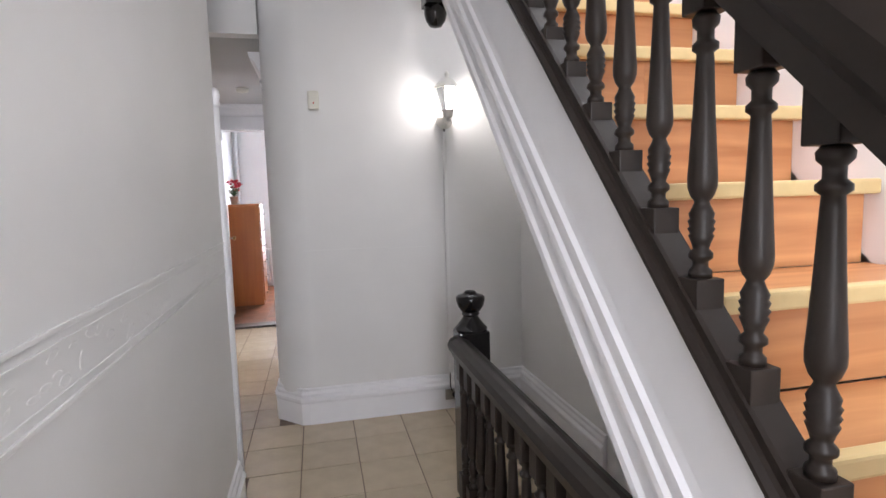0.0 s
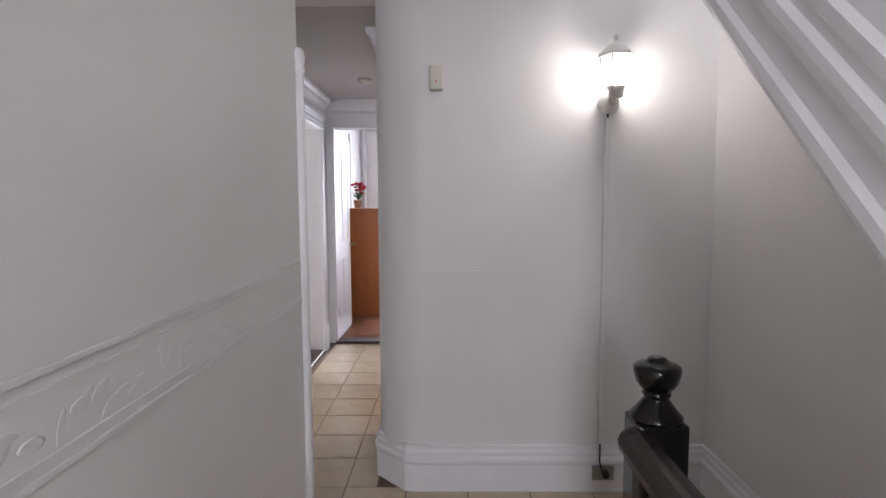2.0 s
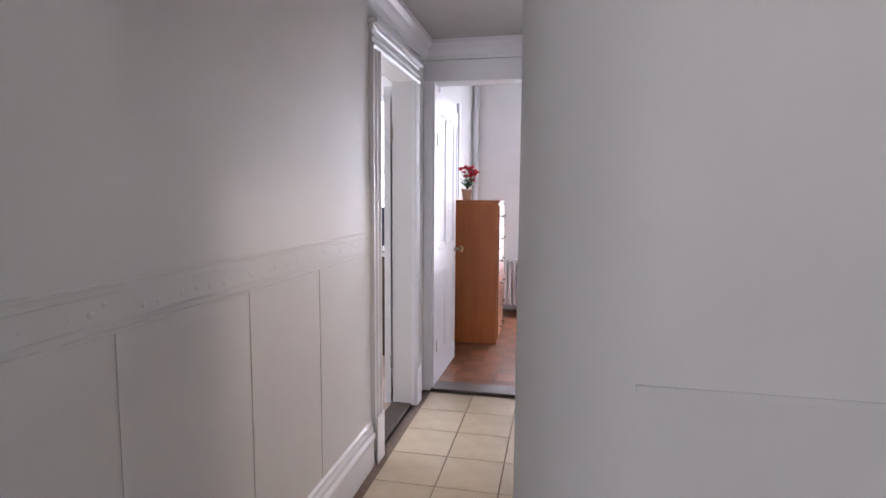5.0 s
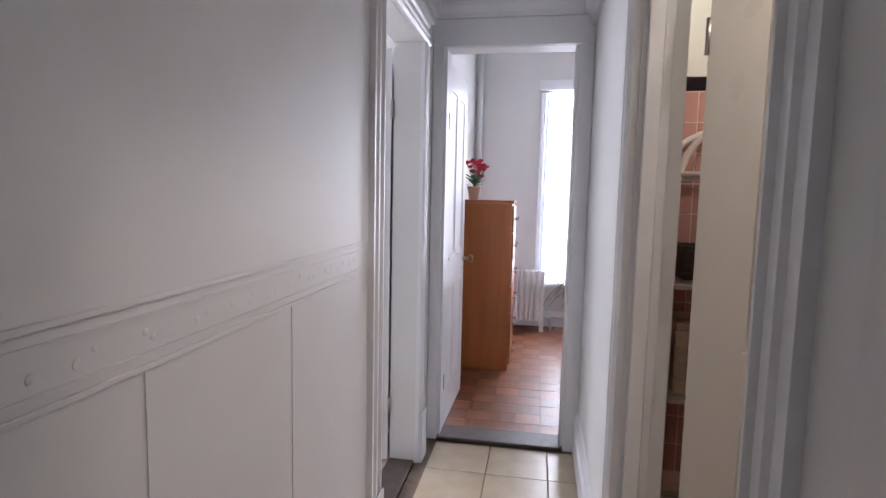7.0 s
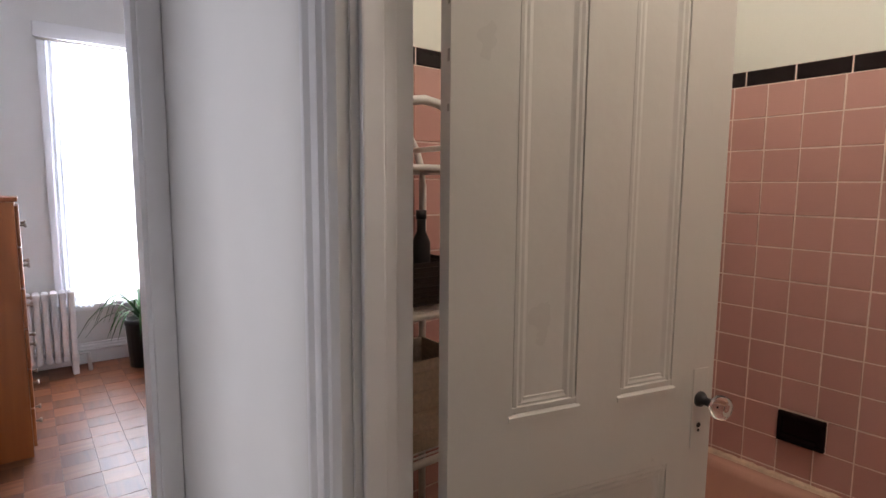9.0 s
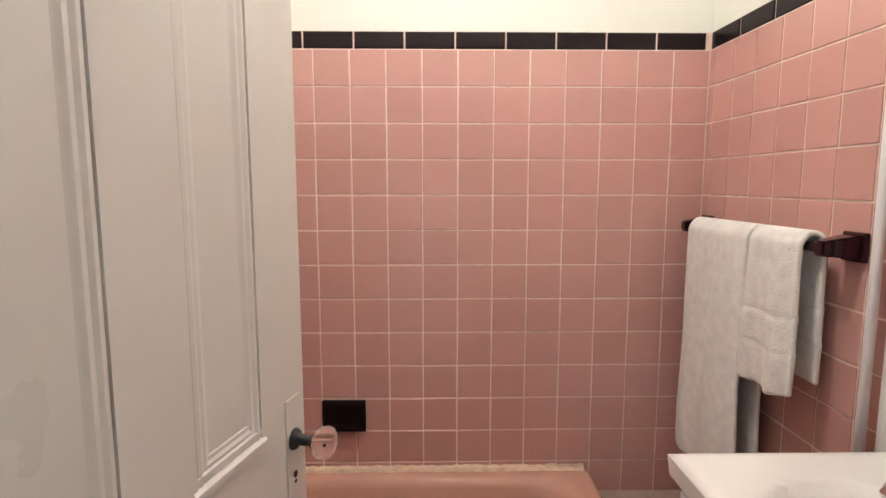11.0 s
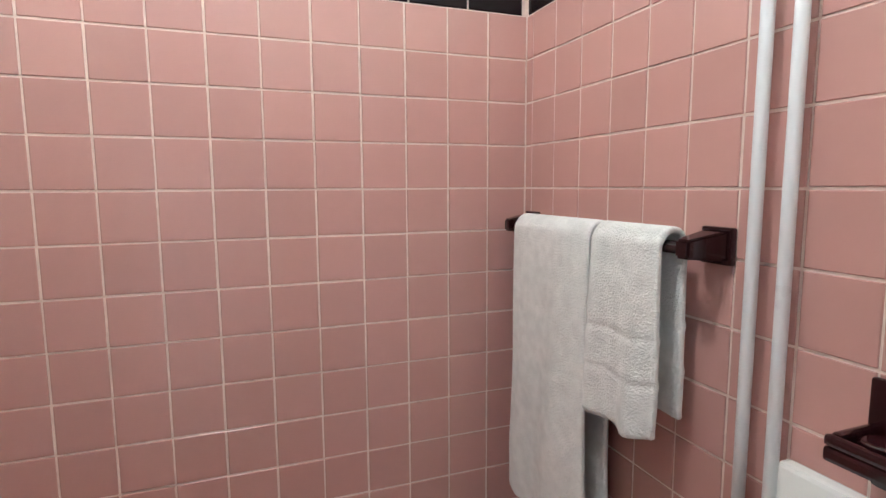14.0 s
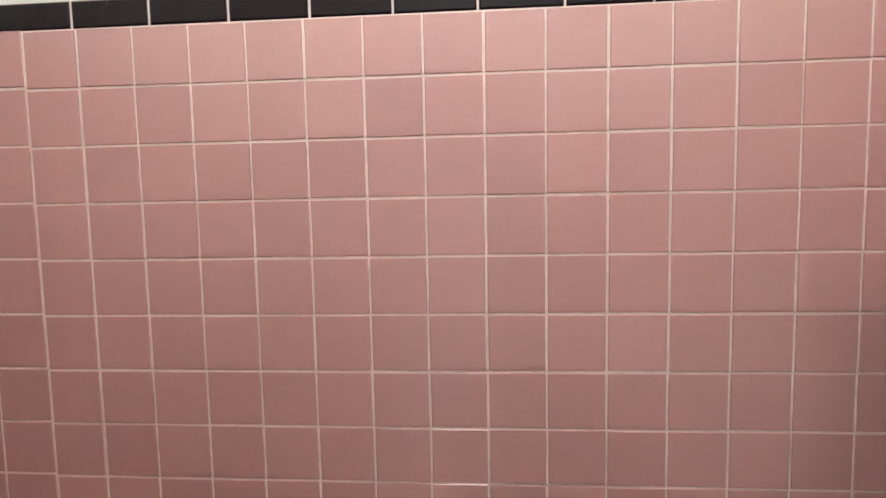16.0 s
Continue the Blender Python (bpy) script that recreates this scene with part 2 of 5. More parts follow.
def box(bm, x0, x1, y0, y1, z0, z1, bevel=0.0):
    v = [bm.verts.new((x, y, z)) for x in (x0, x1) for y in (y0, y1) for z in (z0, z1)]
    fs = [bm.faces.new([v[i] for i in f]) for f in ((0, 1, 3, 2), (4, 6, 7, 5), (0, 4, 5, 1), (2, 3, 7, 6), (0, 2, 6, 4), (1, 5, 7, 3))]
    if bevel:
        es = list({e for f in fs for e in f.edges})
        bmesh.ops.bevel(bm, geom=es, offset=bevel, segments=2, affect='EDGES', profile=0.6)
    return bm


def boxes(*dims, bevel=0.0):
    bm = bmesh.new()
    for d in dims:
        box(bm, *d, bevel=bevel)
    return bm


def lathe(bm, profile, at=(0, 0, 0), seg=14, axis='z'):
    """Rings of (radius, height)."""
    rings = []
    for r, h in profile:
        ring = []
        for i in range(seg):
            a = 2 * math.pi * i / seg
            p = (r * math.cos(a), r * math.sin(a), h)
            if axis == 'x':
                p = (p[2], p[0], p[1])
            elif axis == 'y':
                p = (p[0], p[2], p[1])
            ring.append(bm.verts.new((at[0] + p[0], at[1] + p[1], at[2] + p[2])))
        rings.append(ring)
    for a, b in zip(rings, rings[1:]):
        for i in range(seg):
            f = bm.faces.new((a[i], a[(i + 1) % seg], b[(i + 1) % seg], b[i]))
            f.smooth = True
    bm.faces.new(rings[0][::-1])
    bm.faces.new(rings[-1])
    return bm


def tube(bm, pts, r, seg=8):
    """A round rod along points."""
    pts = [Vector(p) for p in pts]
    rings = []
    for i, p in enumerate(pts):
        d = (pts[min(i + 1, len(pts) - 1)] - pts[max(i - 1, 0)]).normalized()
        u = d.cross(Vector((0, 0, 1)))
        u = u.normalized() if u.length > 0.05 else Vector((1, 0, 0))
        w = d.cross(u).normalized()
        rings.append([bm.verts.new(p + r * (math.cos(2 * math.pi * k / seg) * u + math.sin(2 * math.pi * k / seg) * w)) for k in range(seg)])
    for a, b in zip(rings, rings[1:]):
        for k in range(seg):
            f = bm.faces.new((a[k], a[(k + 1) % seg], b[(k + 1) % seg], b[k]))
            f.smooth = True
    bm.faces.new(rings[0][::-1])
    bm.faces.new(rings[-1])
    return bm


def sweep(bm, profile, start, end, u, w):
    """A closed profile of (a, b) in the directions u and w, run from start to end."""
    start, end, u, w = Vector(start), Vector(end), Vector(u), Vector(w)
    a = [bm.verts.new(start + p * u + q * w) for p, q in profile]
    b = [bm.verts.new(end + p * u + q * w) for p, q in profile]
    n = len(profile)
    for i in range(n):
        bm.faces.new((a[i], a[(i + 1) % n], b[(i + 1) % n], b[i]))
    bm.faces.new(a[::-1])
    bm.faces.new(b)
    return bm


def mesh_of(name, bm, material):
    bmesh.ops.recalc_face_normals(bm, faces=bm.faces[:])
    me = bpy.data.meshes.new(name)
    bm.to_mesh(me)
    bm.free()
    me.materials.append(material)
    return me


def part(name, bm, material, parent=None, label=""):
    ob = new(name, mesh_of(name, bm, material))
    if parent is not None:
        ob.parent = parent
    if label:
        ob["label"] = label
    return ob


def structure(name, bm, material, label, category="wall"):
    return tagged(part(name, bm, material), label, category, kind="structure")


def thing(name, label, category, group="", m=None):
    ob = new(name)
    if m is not None:
        ob.matrix_world = m
    return tagged(ob, label, category, group)


# ---- plan ----
HALL_W, HALL_E, HALL_S, HALL_N = -0.515, 1.205, -1.5, 4.10
COR_W, COR_E, COR_N = -1.225, -0.40, 6.87
BATH_E, BATH_S, BATH_N, BATH_W = 1.20, 4.25, 6.10, -0.28
TILE_TOP, COR_TOP, HALL_TOP = 1.75, 2.395, 2.72

# ---- structure: stair hall ----


def arc(cx, cy, r, a0, a1, n=8):
    return [(cx + r * math.cos(radians(a0 + (a1 - a0) * i / n)), cy + r * math.sin(radians(a0 + (a1 - a0) * i / n))) for i in range(n + 1)]


def plan_wall(poly, z0, z1):
    bm = bmesh.new()
    a = [bm.verts.new((x, y, z0)) for x, y in poly]
    b = [bm.verts.new((x, y, z1)) for x, y in poly]
    n = len(poly)
    for i in range(n):
        f = bm.faces.new((a[i], a[(i + 1) % n], b[(i + 1) % n], b[i]))
    bm.faces.new(a[::-1])
    bm.faces.new(b)
    return bm


def plan_strip(path, profile):
    """A moulding of (out, z) along a plan path; out is to the right of the path."""
    bm = bmesh.new()
    rows = []
    for i, (x, y) in enumerate(path):
        ax, ay = path[max(i - 1, 0)]
        bx, by = path[min(i + 1, len(path) - 1)]
        d = Vector((bx - ax, by - ay)).normalized()
        nx, ny = d.y, -d.x
        rows.append([bm.verts.new((x + nx * o, y + ny * o, z)) for o, z in profile])
    n = len(profile)
    for a, b in zip(rows, rows[1:]):
        for k in range(n):
            bm.faces.new((a[k], a[(k + 1) % n], b[(k + 1) % n], b[k]))
    bm.faces.new(rows[0])
    bm.faces.new(rows[-1][::-1])
    return bm


west_edge = [(HALL_W, HALL_S)] + arc(HALL_W - 0.012, 3.273, 0.012, 0, 90) + [(COR_W - 0.02, 3.285)]
wall_west = structure("wall_west", plan_wall(west_edge + [(COR_W - 0.15, 3.285), (COR_W - 0.15, HALL_S)], 0, HALL_TOP), M_WALL,
                      "off-white painted hall wall with a square end")
wall_corridor_w = structure("wall_corridor_west", boxes((COR_W - 0.13, COR_W, 3.286, 5.875, 0, HALL_TOP), (COR_W - 0.13, COR_W, 6.56, COR_N, 0, HALL_TOP),
                            (COR_W - 0.13, COR_W, 5.875, 6.56, 2.08, HALL_TOP)), M_WALL, "off-white painted corridor wall with a doorway")
lamp_edge = [(HALL_E, HALL_N), (-0.17, HALL_N)] + arc(-0.17, HALL_N + 0.23, 0.23, 270, 180, 40)[1:] + [(COR_E, 4.36), (-0.312, 4.62), (-0.312, 4.85)]
wall_lamp = structure("wall_north", plan_wall(lamp_edge + [(-0.29, 4.85), (-0.29, 4.60), (BATH_W - 0.03, 4.50), (BATH_W - 0.03, BATH_S - 0.03), (HALL_E, BATH_S - 0.03)], 0, HALL_TOP), M_WALL,
                      "off-white painted wall with a rounded corner into the corridor")
structure("wall_corridor_east", boxes((COR_E, BATH_W - 0.03, 5.54, COR_N, 0, HALL_TOP), (COR_E, BATH_W - 0.03, 4.851, 5.539, 2.06, HALL_TOP)), M_WALL,
          "off-white painted corridor wall beside the bathroom")
structure("wall_corridor_north", boxes((COR_W - 0.27, -1.17, COR_N, COR_N + 0.13, 0, 3.1), (-0.47, 1.6, COR_N, COR_N + 0.13, 0, 3.1),
          (-1.17, -0.47, COR_N, COR_N + 0.13, 2.13, 3.1)), M_WALL, "white painted wall around the bedroom doorway")
structure("wall_east", boxes((HALL_E, HALL_E + 0.15, HALL_S, HALL_N, -2.6, 5.3)), M_WALL, "off-white painted stairwell wall")
# unseen end wall; the opening is added for the hall's fill light
structure("wall_south", boxes((COR_W, -0.5, HALL_S - 0.15, HALL_S, 0, 5.3), (0.4, HALL_E, HALL_S - 0.15, HALL_S, -2.6, 5.3),
          (-0.5, 0.4, HALL_S - 0.15, HALL_S, 0, 1.0), (-0.5, 0.4, HALL_S - 0.15, HALL_S, 2.5, 5.3)), M_WALL, "off-white painted hall wall with an added window opening")
structure("wall_upper_west", boxes((HALL_W - 0.15, HALL_W, HALL_S, HALL_N, 2.92, 5.3)), M_WALL, "off-white painted upper hall wall")
structure("wall_upper_north", boxes((HALL_W, HALL_E, HALL_N, HALL_N + 0.15, HALL_TOP, 5.3)), M_WALL, "off-white painted upper hall wall")
# unseen ceiling, open up to y 3.92 so the added skylight reaches the landing
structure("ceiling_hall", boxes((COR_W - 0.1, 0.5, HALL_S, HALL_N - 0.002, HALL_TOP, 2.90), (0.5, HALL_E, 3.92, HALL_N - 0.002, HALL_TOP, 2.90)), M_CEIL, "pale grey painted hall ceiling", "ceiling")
# unseen upper ceiling, its opening made for the added area light
structure("ceiling_upper", boxes((HALL_W, HALL_E, HALL_S, -0.05, 5.3, 5.4), (HALL_W, HALL_E, 3.25, HALL_N, 5.3, 5.4), (HALL_W, -0.3, -0.05, 3.25, 5.3, 5.4)), M_CEIL, "white upper hall ceiling with an added skylight opening", "ceiling")
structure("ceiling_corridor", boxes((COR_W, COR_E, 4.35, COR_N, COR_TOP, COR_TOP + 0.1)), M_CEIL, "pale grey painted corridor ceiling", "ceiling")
structure("soffit_corridor", boxes((COR_W, COR_E, 4.25, 4.348, COR_TOP, HALL_TOP)), M_WALL, "white painted drop at the corridor ceiling", "ceiling")
structure("wall_stairwell", boxes((0.44, 0.52, HALL_S, 3.0, -2.6, -0.05)), M_WALL, "off-white painted wall below the stair guard")
structure("floor_lower", boxes((0.52, HALL_E, HALL_S, HALL_N, -2.7, -2.6)), M_SIDE_FLOOR, "pale wooden floor at the foot of the stairs", "floor")

BASE = [(0, 0.0), (0.022, 0.0), (0.022, 0.135), (0.03, 0.15), (0.03, 0.165), (0.018, 0.178), (0.018, 0.195), (0.010, 0.21), (0.010, 0.225), (0, 0.232)]
CROWN = [(0, 2.275), (0.015, 2.275), (0.02, 2.30), (0.04, 2.33), (0.045, 2.35), (0.07, 2.37), (0.075, 2.394), (0, 2.394)]
structure("baseboard_1", plan_strip([(-0.312, 4.70), (-0.313, 4.62), (COR_E, 4.36), (COR_E, 4.30), (-0.395, 4.255), (-0.245, HALL_N + 0.004), (-0.21, HALL_N), (HALL_E, HALL_N)], BASE), M_TRIM, "white moulded baseboard along the lamp wall", "baseboard")
structure("baseboard_2", plan_strip([(HALL_W, HALL_S), (HALL_W, 3.245)], BASE), M_TRIM, "white moulded baseboard along the hall wall", "baseboard")
structure("baseboard_3", plan_strip([(COR_W, 3.287), (COR_W, 5.755)], BASE), M_TRIM, "white moulded corridor baseboard", "baseboard")
structure("baseboard_4", plan_strip([(COR_E, COR_N), (COR_E, 5.69)], BASE), M_TRIM, "white moulded corridor baseboard", "baseboard")
structure("baseboard_5", plan_strip([(HALL_E, HALL_N), (HALL_E, 3.0)], BASE), M_TRIM, "white moulded baseboard on the stairwell wall", "baseboard")
structure("trim_crown_west", plan_strip([(COR_W, 5.73), (COR_W, COR_N)], CROWN), M_TRIM, "white crown moulding", "moulding")
structure("trim_crown_north", plan_strip([(COR_W, COR_N), (COR_E, COR_N)], CROWN), M_TRIM, "white crown moulding over the doorway", "moulding")
structure("trim_crown_east", plan_strip([(COR_E, COR_N), (COR_E, 4.66)], [(o * 1.4, 2.395 - (2.395 - z) * 1.5) for o, z in CROWN]), M_TRIM, "white crown moulding", "moulding")


# door casings: fluted boards swept upright, and a head across
FLUTE = [(0, 0), (0, 0.02), (0.012, 0.03), (0.02, 0.03), (0.026, 0.018), (0.05, 0.016), (0.056, 0.024), (0.066, 0.024), (0.072, 0.014), (0.10, 0.014), (0.108, 0.022), (0.12, 0.022), (0.12, 0)]
u_n, u_s = (0, 1, 0), (0, -1, 0)


def door_casing(name, wall_x, side, y0, y1, top, label, wide=1.0, near_x=None):
    """Casing on a wall of constant x; side is the way out of the wall."""
    ob = tagged(new(name), label, "door frame", kind="structure")
    prof = [(a * wide, b) for a, b in FLUTE]
    w = (side, 0, 0)
    part("casing_board", sweep(bmesh.new(), prof, (near_x or wall_x, y0, 0), (near_x or wall_x, y0, top + 0.001), u_s, w), M_TRIM, ob)
    part("casing_board", sweep(bmesh.new(), prof, (wall_x, y1, 0), (wall_x, y1, top + 0.001), u_n, w), M_TRIM, ob)
    part("casing_head", sweep(bmesh.new(), prof, (wall_x, y0 - 0.12 * wide, top + 0.002), (wall_x, y1 + 0.12 * wide, top + 0.002), (0, 0, 1), w), M_TRIM, ob)
    xs = sorted((wall_x, wall_x + side * 0.045))
    part("casing_cap", boxes((xs[0], xs[1], y0 - 0.135 * wide, y1 + 0.135 * wide, top + 0.12 * wide + 0.003, top + 0.12 * wide + 0.03), bevel=0.006), M_TRIM, ob)
    for ya, yb in ((y0 - 0.13 * wide, y0 + 0.0), (y1, y1 + 0.13 * wide)):
        px = near_x if near_x and ya < y0 - 0.01 else wall_x
        xs2 = sorted((px + side * 0.0305, px + side * 0.038))
        part("plinth_block", boxes((xs2[0], xs2[1], ya, yb, 0, 0.25), bevel=0.003), M_TRIM, ob)
    return ob


door_casing("door_frame_side_room", COR_W, 1, 5.875, 6.56, 2.08, "white moulded door casing in the corridor", 0.88)
bath_frame = door_casing("door_frame_bathroom", COR_E, -1, 4.85, 5.54, 2.06, "white fluted casing of the bathroom doorway", 1.1, -0.312)
part("jamb", boxes((COR_E + 0.001, BATH_W - 0.002, 5.533, 5.539, 0, 2.058), (-0.311, BATH_W - 0.002, 4.852, 4.862, 0, 2.058)), M_TRIM, bath_frame)
part("door_stop", boxes((-0.386, -0.345, 5.519, 5.5325, 0, 2.055), (-0.344, -0.318, 5.525, 5.5325, 0, 2.055), bevel=0.004), M_TRIM, bath_frame)
ef = tagged(new("door_frame_bedroom"), "white painted bedroom door casing", "door frame", kind="structure")
for xa, xb in ((-1.222, -1.165), (-0.475, -0.402)):
    part("casing_board", boxes((xa, xb, COR_N - 0.022, COR_N - 0.001, 0, 2.13), bevel=0.004), M_TRIM, ef)
part("casing_head", boxes((-1.222, -0.402, COR_N - 0.024, COR_N - 0.001, 2.131, 2.27), bevel=0.004), M_TRIM, ef)
part("jamb", boxes((-1.169, -1.15, COR_N + 0.001, COR_N + 0.129, 0, 2.128), (-0.49, -0.471, COR_N + 0.001, COR_N + 0.129, 0, 2.128)), M_TRIM, ef)
structure("saddle_bedroom", boxes((-1.165, -0.475, COR_N - 0.03, COR_N + 0.14, 0.001, 0.022), bevel=0.006), M_SADDLE, "dark worn wooden door saddle", "threshold")
structure("saddle_side_room", boxes((COR_W - 0.13, COR_W, 5.885, 6.55, 0.001, 0.02), bevel=0.006), M_SADDLE, "dark worn wooden door saddle", "threshold")

# embossed dado border
def dado(name, parent, x, side, y0, y1, z0, z1, seed, label):
    rnd = random.Random(seed)
    xs = sorted((x + side * 0.0005, x + side * 0.006))
    bm = boxes((xs[0], xs[1], y0, y1, z0 - 0.006, z0 + 0.004), (xs[0], xs[1], y0, y1, z1 - 0.004, z1 + 0.006), bevel=0.002)
    xs = sorted((x + side * 0.0005, x + side * 0.0035))
    box(bm, xs[0], xs[1], y0, y1, z1 - 0.026, z1 - 0.020)
    box(bm, xs[0], xs[1], y0, y1, z0 + 0.016, z0 + 0.021)
    y = y0 + 0.05
    corridor = x < -1
    while y < y1 - 0.06:
        for q in range(1 if corridor else 2):
            ln = rnd.uniform(0.005, 0.009) if corridor else rnd.uniform(0.014, 0.026)
            wd, hgt = (ln * 0.8, 0.0009) if corridor else (ln * rnd.uniform(0.25, 0.5), rnd.uniform(0.0002, 0.0006))
            cy, cz = y + rnd.uniform(-0.03, 0.03), (z0 + z1) / 2 + rnd.uniform(-0.028, 0.028) * (0.4 if corridor else 1)
            leaf = bmesh.new()
            bmesh.ops.create_icosphere(leaf, subdivisions=2, radius=1.0)
            for f in leaf.faces:
                f.smooth = True
            leaf.transform(pose(x, cy, cz, rnd.uniform(-10, 80)) @ Matrix.Diagonal((hgt, ln, wd, 1)))
            lump = bpy.data.meshes.new("lump")
            leaf.to_mesh(lump)
            leaf.free()
            bm.from_mesh(lump)
            bpy.data.meshes.remove(lump)
        y += 0.06
    return part(name, bm, M_WALL, parent, label)


dado("dado_border", wall_west, HALL_W, 1, HALL_S, 3.24, 1.104, 1.226, 3, "embossed border painted over in off-white")
dado("dado_border", wall_corridor_w, COR_W, 1, 3.30, 5.745, 1.092, 1.192, 5, "embossed border painted over in off-white")
part("wallpaper_seam", boxes(*[(COR_W, COR_W + 0.0018, y, y + 0.006, 0.235, 1.085) for y in (4.185, 4.69, 5.18)]), M_WALL, wall_corridor_w)
part("wallpaper_seam", boxes((-0.2, 0.325, HALL_N - 0.007, HALL_N, 1.080, 1.090), (0.326, 0.61, HALL_N - 0.002, HALL_N, 1.076, 1.082), bevel=0.0008), M_WALL, wall_lamp)

guard_bead = thing("corner_guard", "white painted corner bead with a turned top", "moulding")
part("bead", lathe(bmesh.new(), [(0.016, 0.0), (0.016, 1.80), (0.013, 1.805), (0.013, 1.815), (0.02, 1.82), (0.02, 1.83), (0.017, 1.837), (0.02, 1.85), (0.022, 1.865), (0.017, 1.885), (0.006, 1.895)], (HALL_W + 0.006, 3.268, 0), 14), M_TRIM, guard_bead)

# ---- stairs ----
RUN, RISE, NOSE_Y, NOSE_Z = 0.21, 0.1985, 1.333, 1.029
stairs = thing("staircase", "wooden stairs with honey-coloured risers, yellow nosings and a white moulded stringer", "stairs")
for n in range(-5, 10):
    y, z = NOSE_Y + RUN * n, NOSE_Z + RISE * n
    part("tread", boxes((0.575, HALL_E - 0.022, y + 0.004, y + RUN + 0.02, z - 0.03, z - 0.002)), M_RISER, stairs)
    part("riser", boxes((0.575, 0.86, y + 0.03, y + 0.045, z - RISE - 0.002, z - 0.031), (0.861, HALL_E - 0.022, y + 0.03, y + 0.045, z - RISE - 0.002, z - 0.031)), M_RISER, stairs)
    part("nosing", boxes((0.575, HALL_E - 0.022, y - 0.012, y + 0.02, z - 0.034, z + 0.002), bevel=0.006), M_NOSE, stairs, "yellow painted nosing strip")
SL = 0.97
d_s = Vector((0, 1, SL)).normalized()
n_s = Vector((0, -SL, 1)).normalized()


def on_slope(x, y, z_at_2):
    return Vector((x, y, z_at_2 + SL * (y - 2.0)))


FASCIA = [(0, 0), (0, 0.03), (0.012, 0.038), (0.03, 0.036), (0.04, 0.022), (0.075, 0.016), (0.082, 0.03), (0.10, 0.036), (0.115, 0.034), (0.125, 0.02),
          (0.14, 0.018), (0.148, 0.026), (0.165, 0.026), (0.175, 0.010), (0.20, 0.006), (0.355, 0.006), (0.355, 0)]
part("stringer", sweep(bmesh.new(), [(a, b * 0.65) for a, b in FASCIA], on_slope(0.50, 0.62, 1.14), on_slope(0.50, 3.46, 1.14), n_s, (-1, 0, 0)), M_TRIM, stairs, "white moulded outer stringer")
part("soffit", sweep(bmesh.new(), [(0, 0), (0.03, 0), (0.03, -0.74), (0, -0.74)], on_slope(0.50, 0.9, 1.16), on_slope(0.50, 3.44, 1.16), n_s, (-1, 0, 0)), M_WALL, stairs)
CAP = [(0, -0.07), (0, 0.012), (0.008, 0.018), (0.02, 0.016), (0.03, 0.004), (0.045, 0.0), (0.075, 0.0), (0.08, -0.008), (0.08, -0.062), (0.0, -0.07)][:-1]
part("stringer_cap", sweep(bmesh.new(), [(a * 0.5, b) for a, b in CAP], (0.50, 0.42, 1.65 - 1.58 * 1.005), (0.50, 3.3, 1.65 + 1.3 * 1.005), n_s, (-1, 0, 0)), M_DARK, stairs, "dark brown painted stringer cap")
part("wall_skirt", sweep(bmesh.new(), [(-0.1, 0), (0.26, 0), (0.26, 0.02), (-0.1, 0.02)], on_slope(HALL_E - 0.001, 0.45, 1.60), on_slope(HALL_E - 0.001, 3.1, 1.60), n_s, (-1, 0, 0)), M_TRIM, stairs)

BAL = [(0.019, 0.0), (0.019, 0.012), (0.013, 0.018), (0.013, 0.028), (0.020, 0.034), (0.020, 0.042), (0.013, 0.05), (0.016, 0.06), (0.021, 0.072), (0.018, 0.076), (0.0225, 0.084),
       (0.019, 0.088), (0.0225, 0.097), (0.019, 0.101), (0.021, 0.110), (0.015, 0.122), (0.012, 0.13), (0.019, 0.140), (0.024, 0.155), (0.0245, 0.17), (0.022, 0.21), (0.018, 0.28),
       (0.0145, 0.36), (0.0135, 0.375), (0.021, 0.381), (0.021, 0.389), (0.0135, 0.396), (0.0135, 0.412), (0.021, 0.42), (0.022, 0.43), (0.016, 0.438)]


def baluster_mesh(drop, turned, block_top):
    bm = bmesh.new()
    box(bm, -0.027, 0.027, -0.027, 0.027, -drop, 0.0, bevel=0.003)
    k = turned / 0.438
    lathe(bm, [(r, z * k) for r, z in BAL], (0, 0, 0), 14)
    box(bm, -0.027, 0.027, -0.027, 0.027, turned, turned + block_top, bevel=0.003)
    return mesh_of("baluster", bm, M_DARK)


rail_up = thing("stair_railing", "dark brown painted turned balusters under a heavy handrail on the stairs", "railing")
bal_up = baluster_mesh(0.12, 0.438, 0.10)
for j in range(-8, 16):
    y = 1.417 + 0.12 * j
    ob = new("baluster", bal_up)
    ob.location = (0.532, y, 1.148 + 0.1172 * j)
    ob.parent = rail_up
RAIL = [(0, 0.03), (0.0, -0.03), (0.02, -0.034), (0.03, -0.046), (0.05, -0.05), (0.07, -0.04), (0.082, -0.018), (0.086, 0.0), (0.082, 0.018), (0.07, 0.04), (0.05, 0.05), (0.03, 0.046), (0.02, 0.034)]
part("handrail", sweep(bmesh.new(), [(a * 1.9, b * 1.25) for a, b in RAIL], (0.532, 0.35, 1.645 + 0.977 * (0.35 - 1.417)), (0.532, 3.4, 1.645 + 0.977 * (3.4 - 1.417)), n_s, (-1, 0, 0)), M_DARK, rail_up)
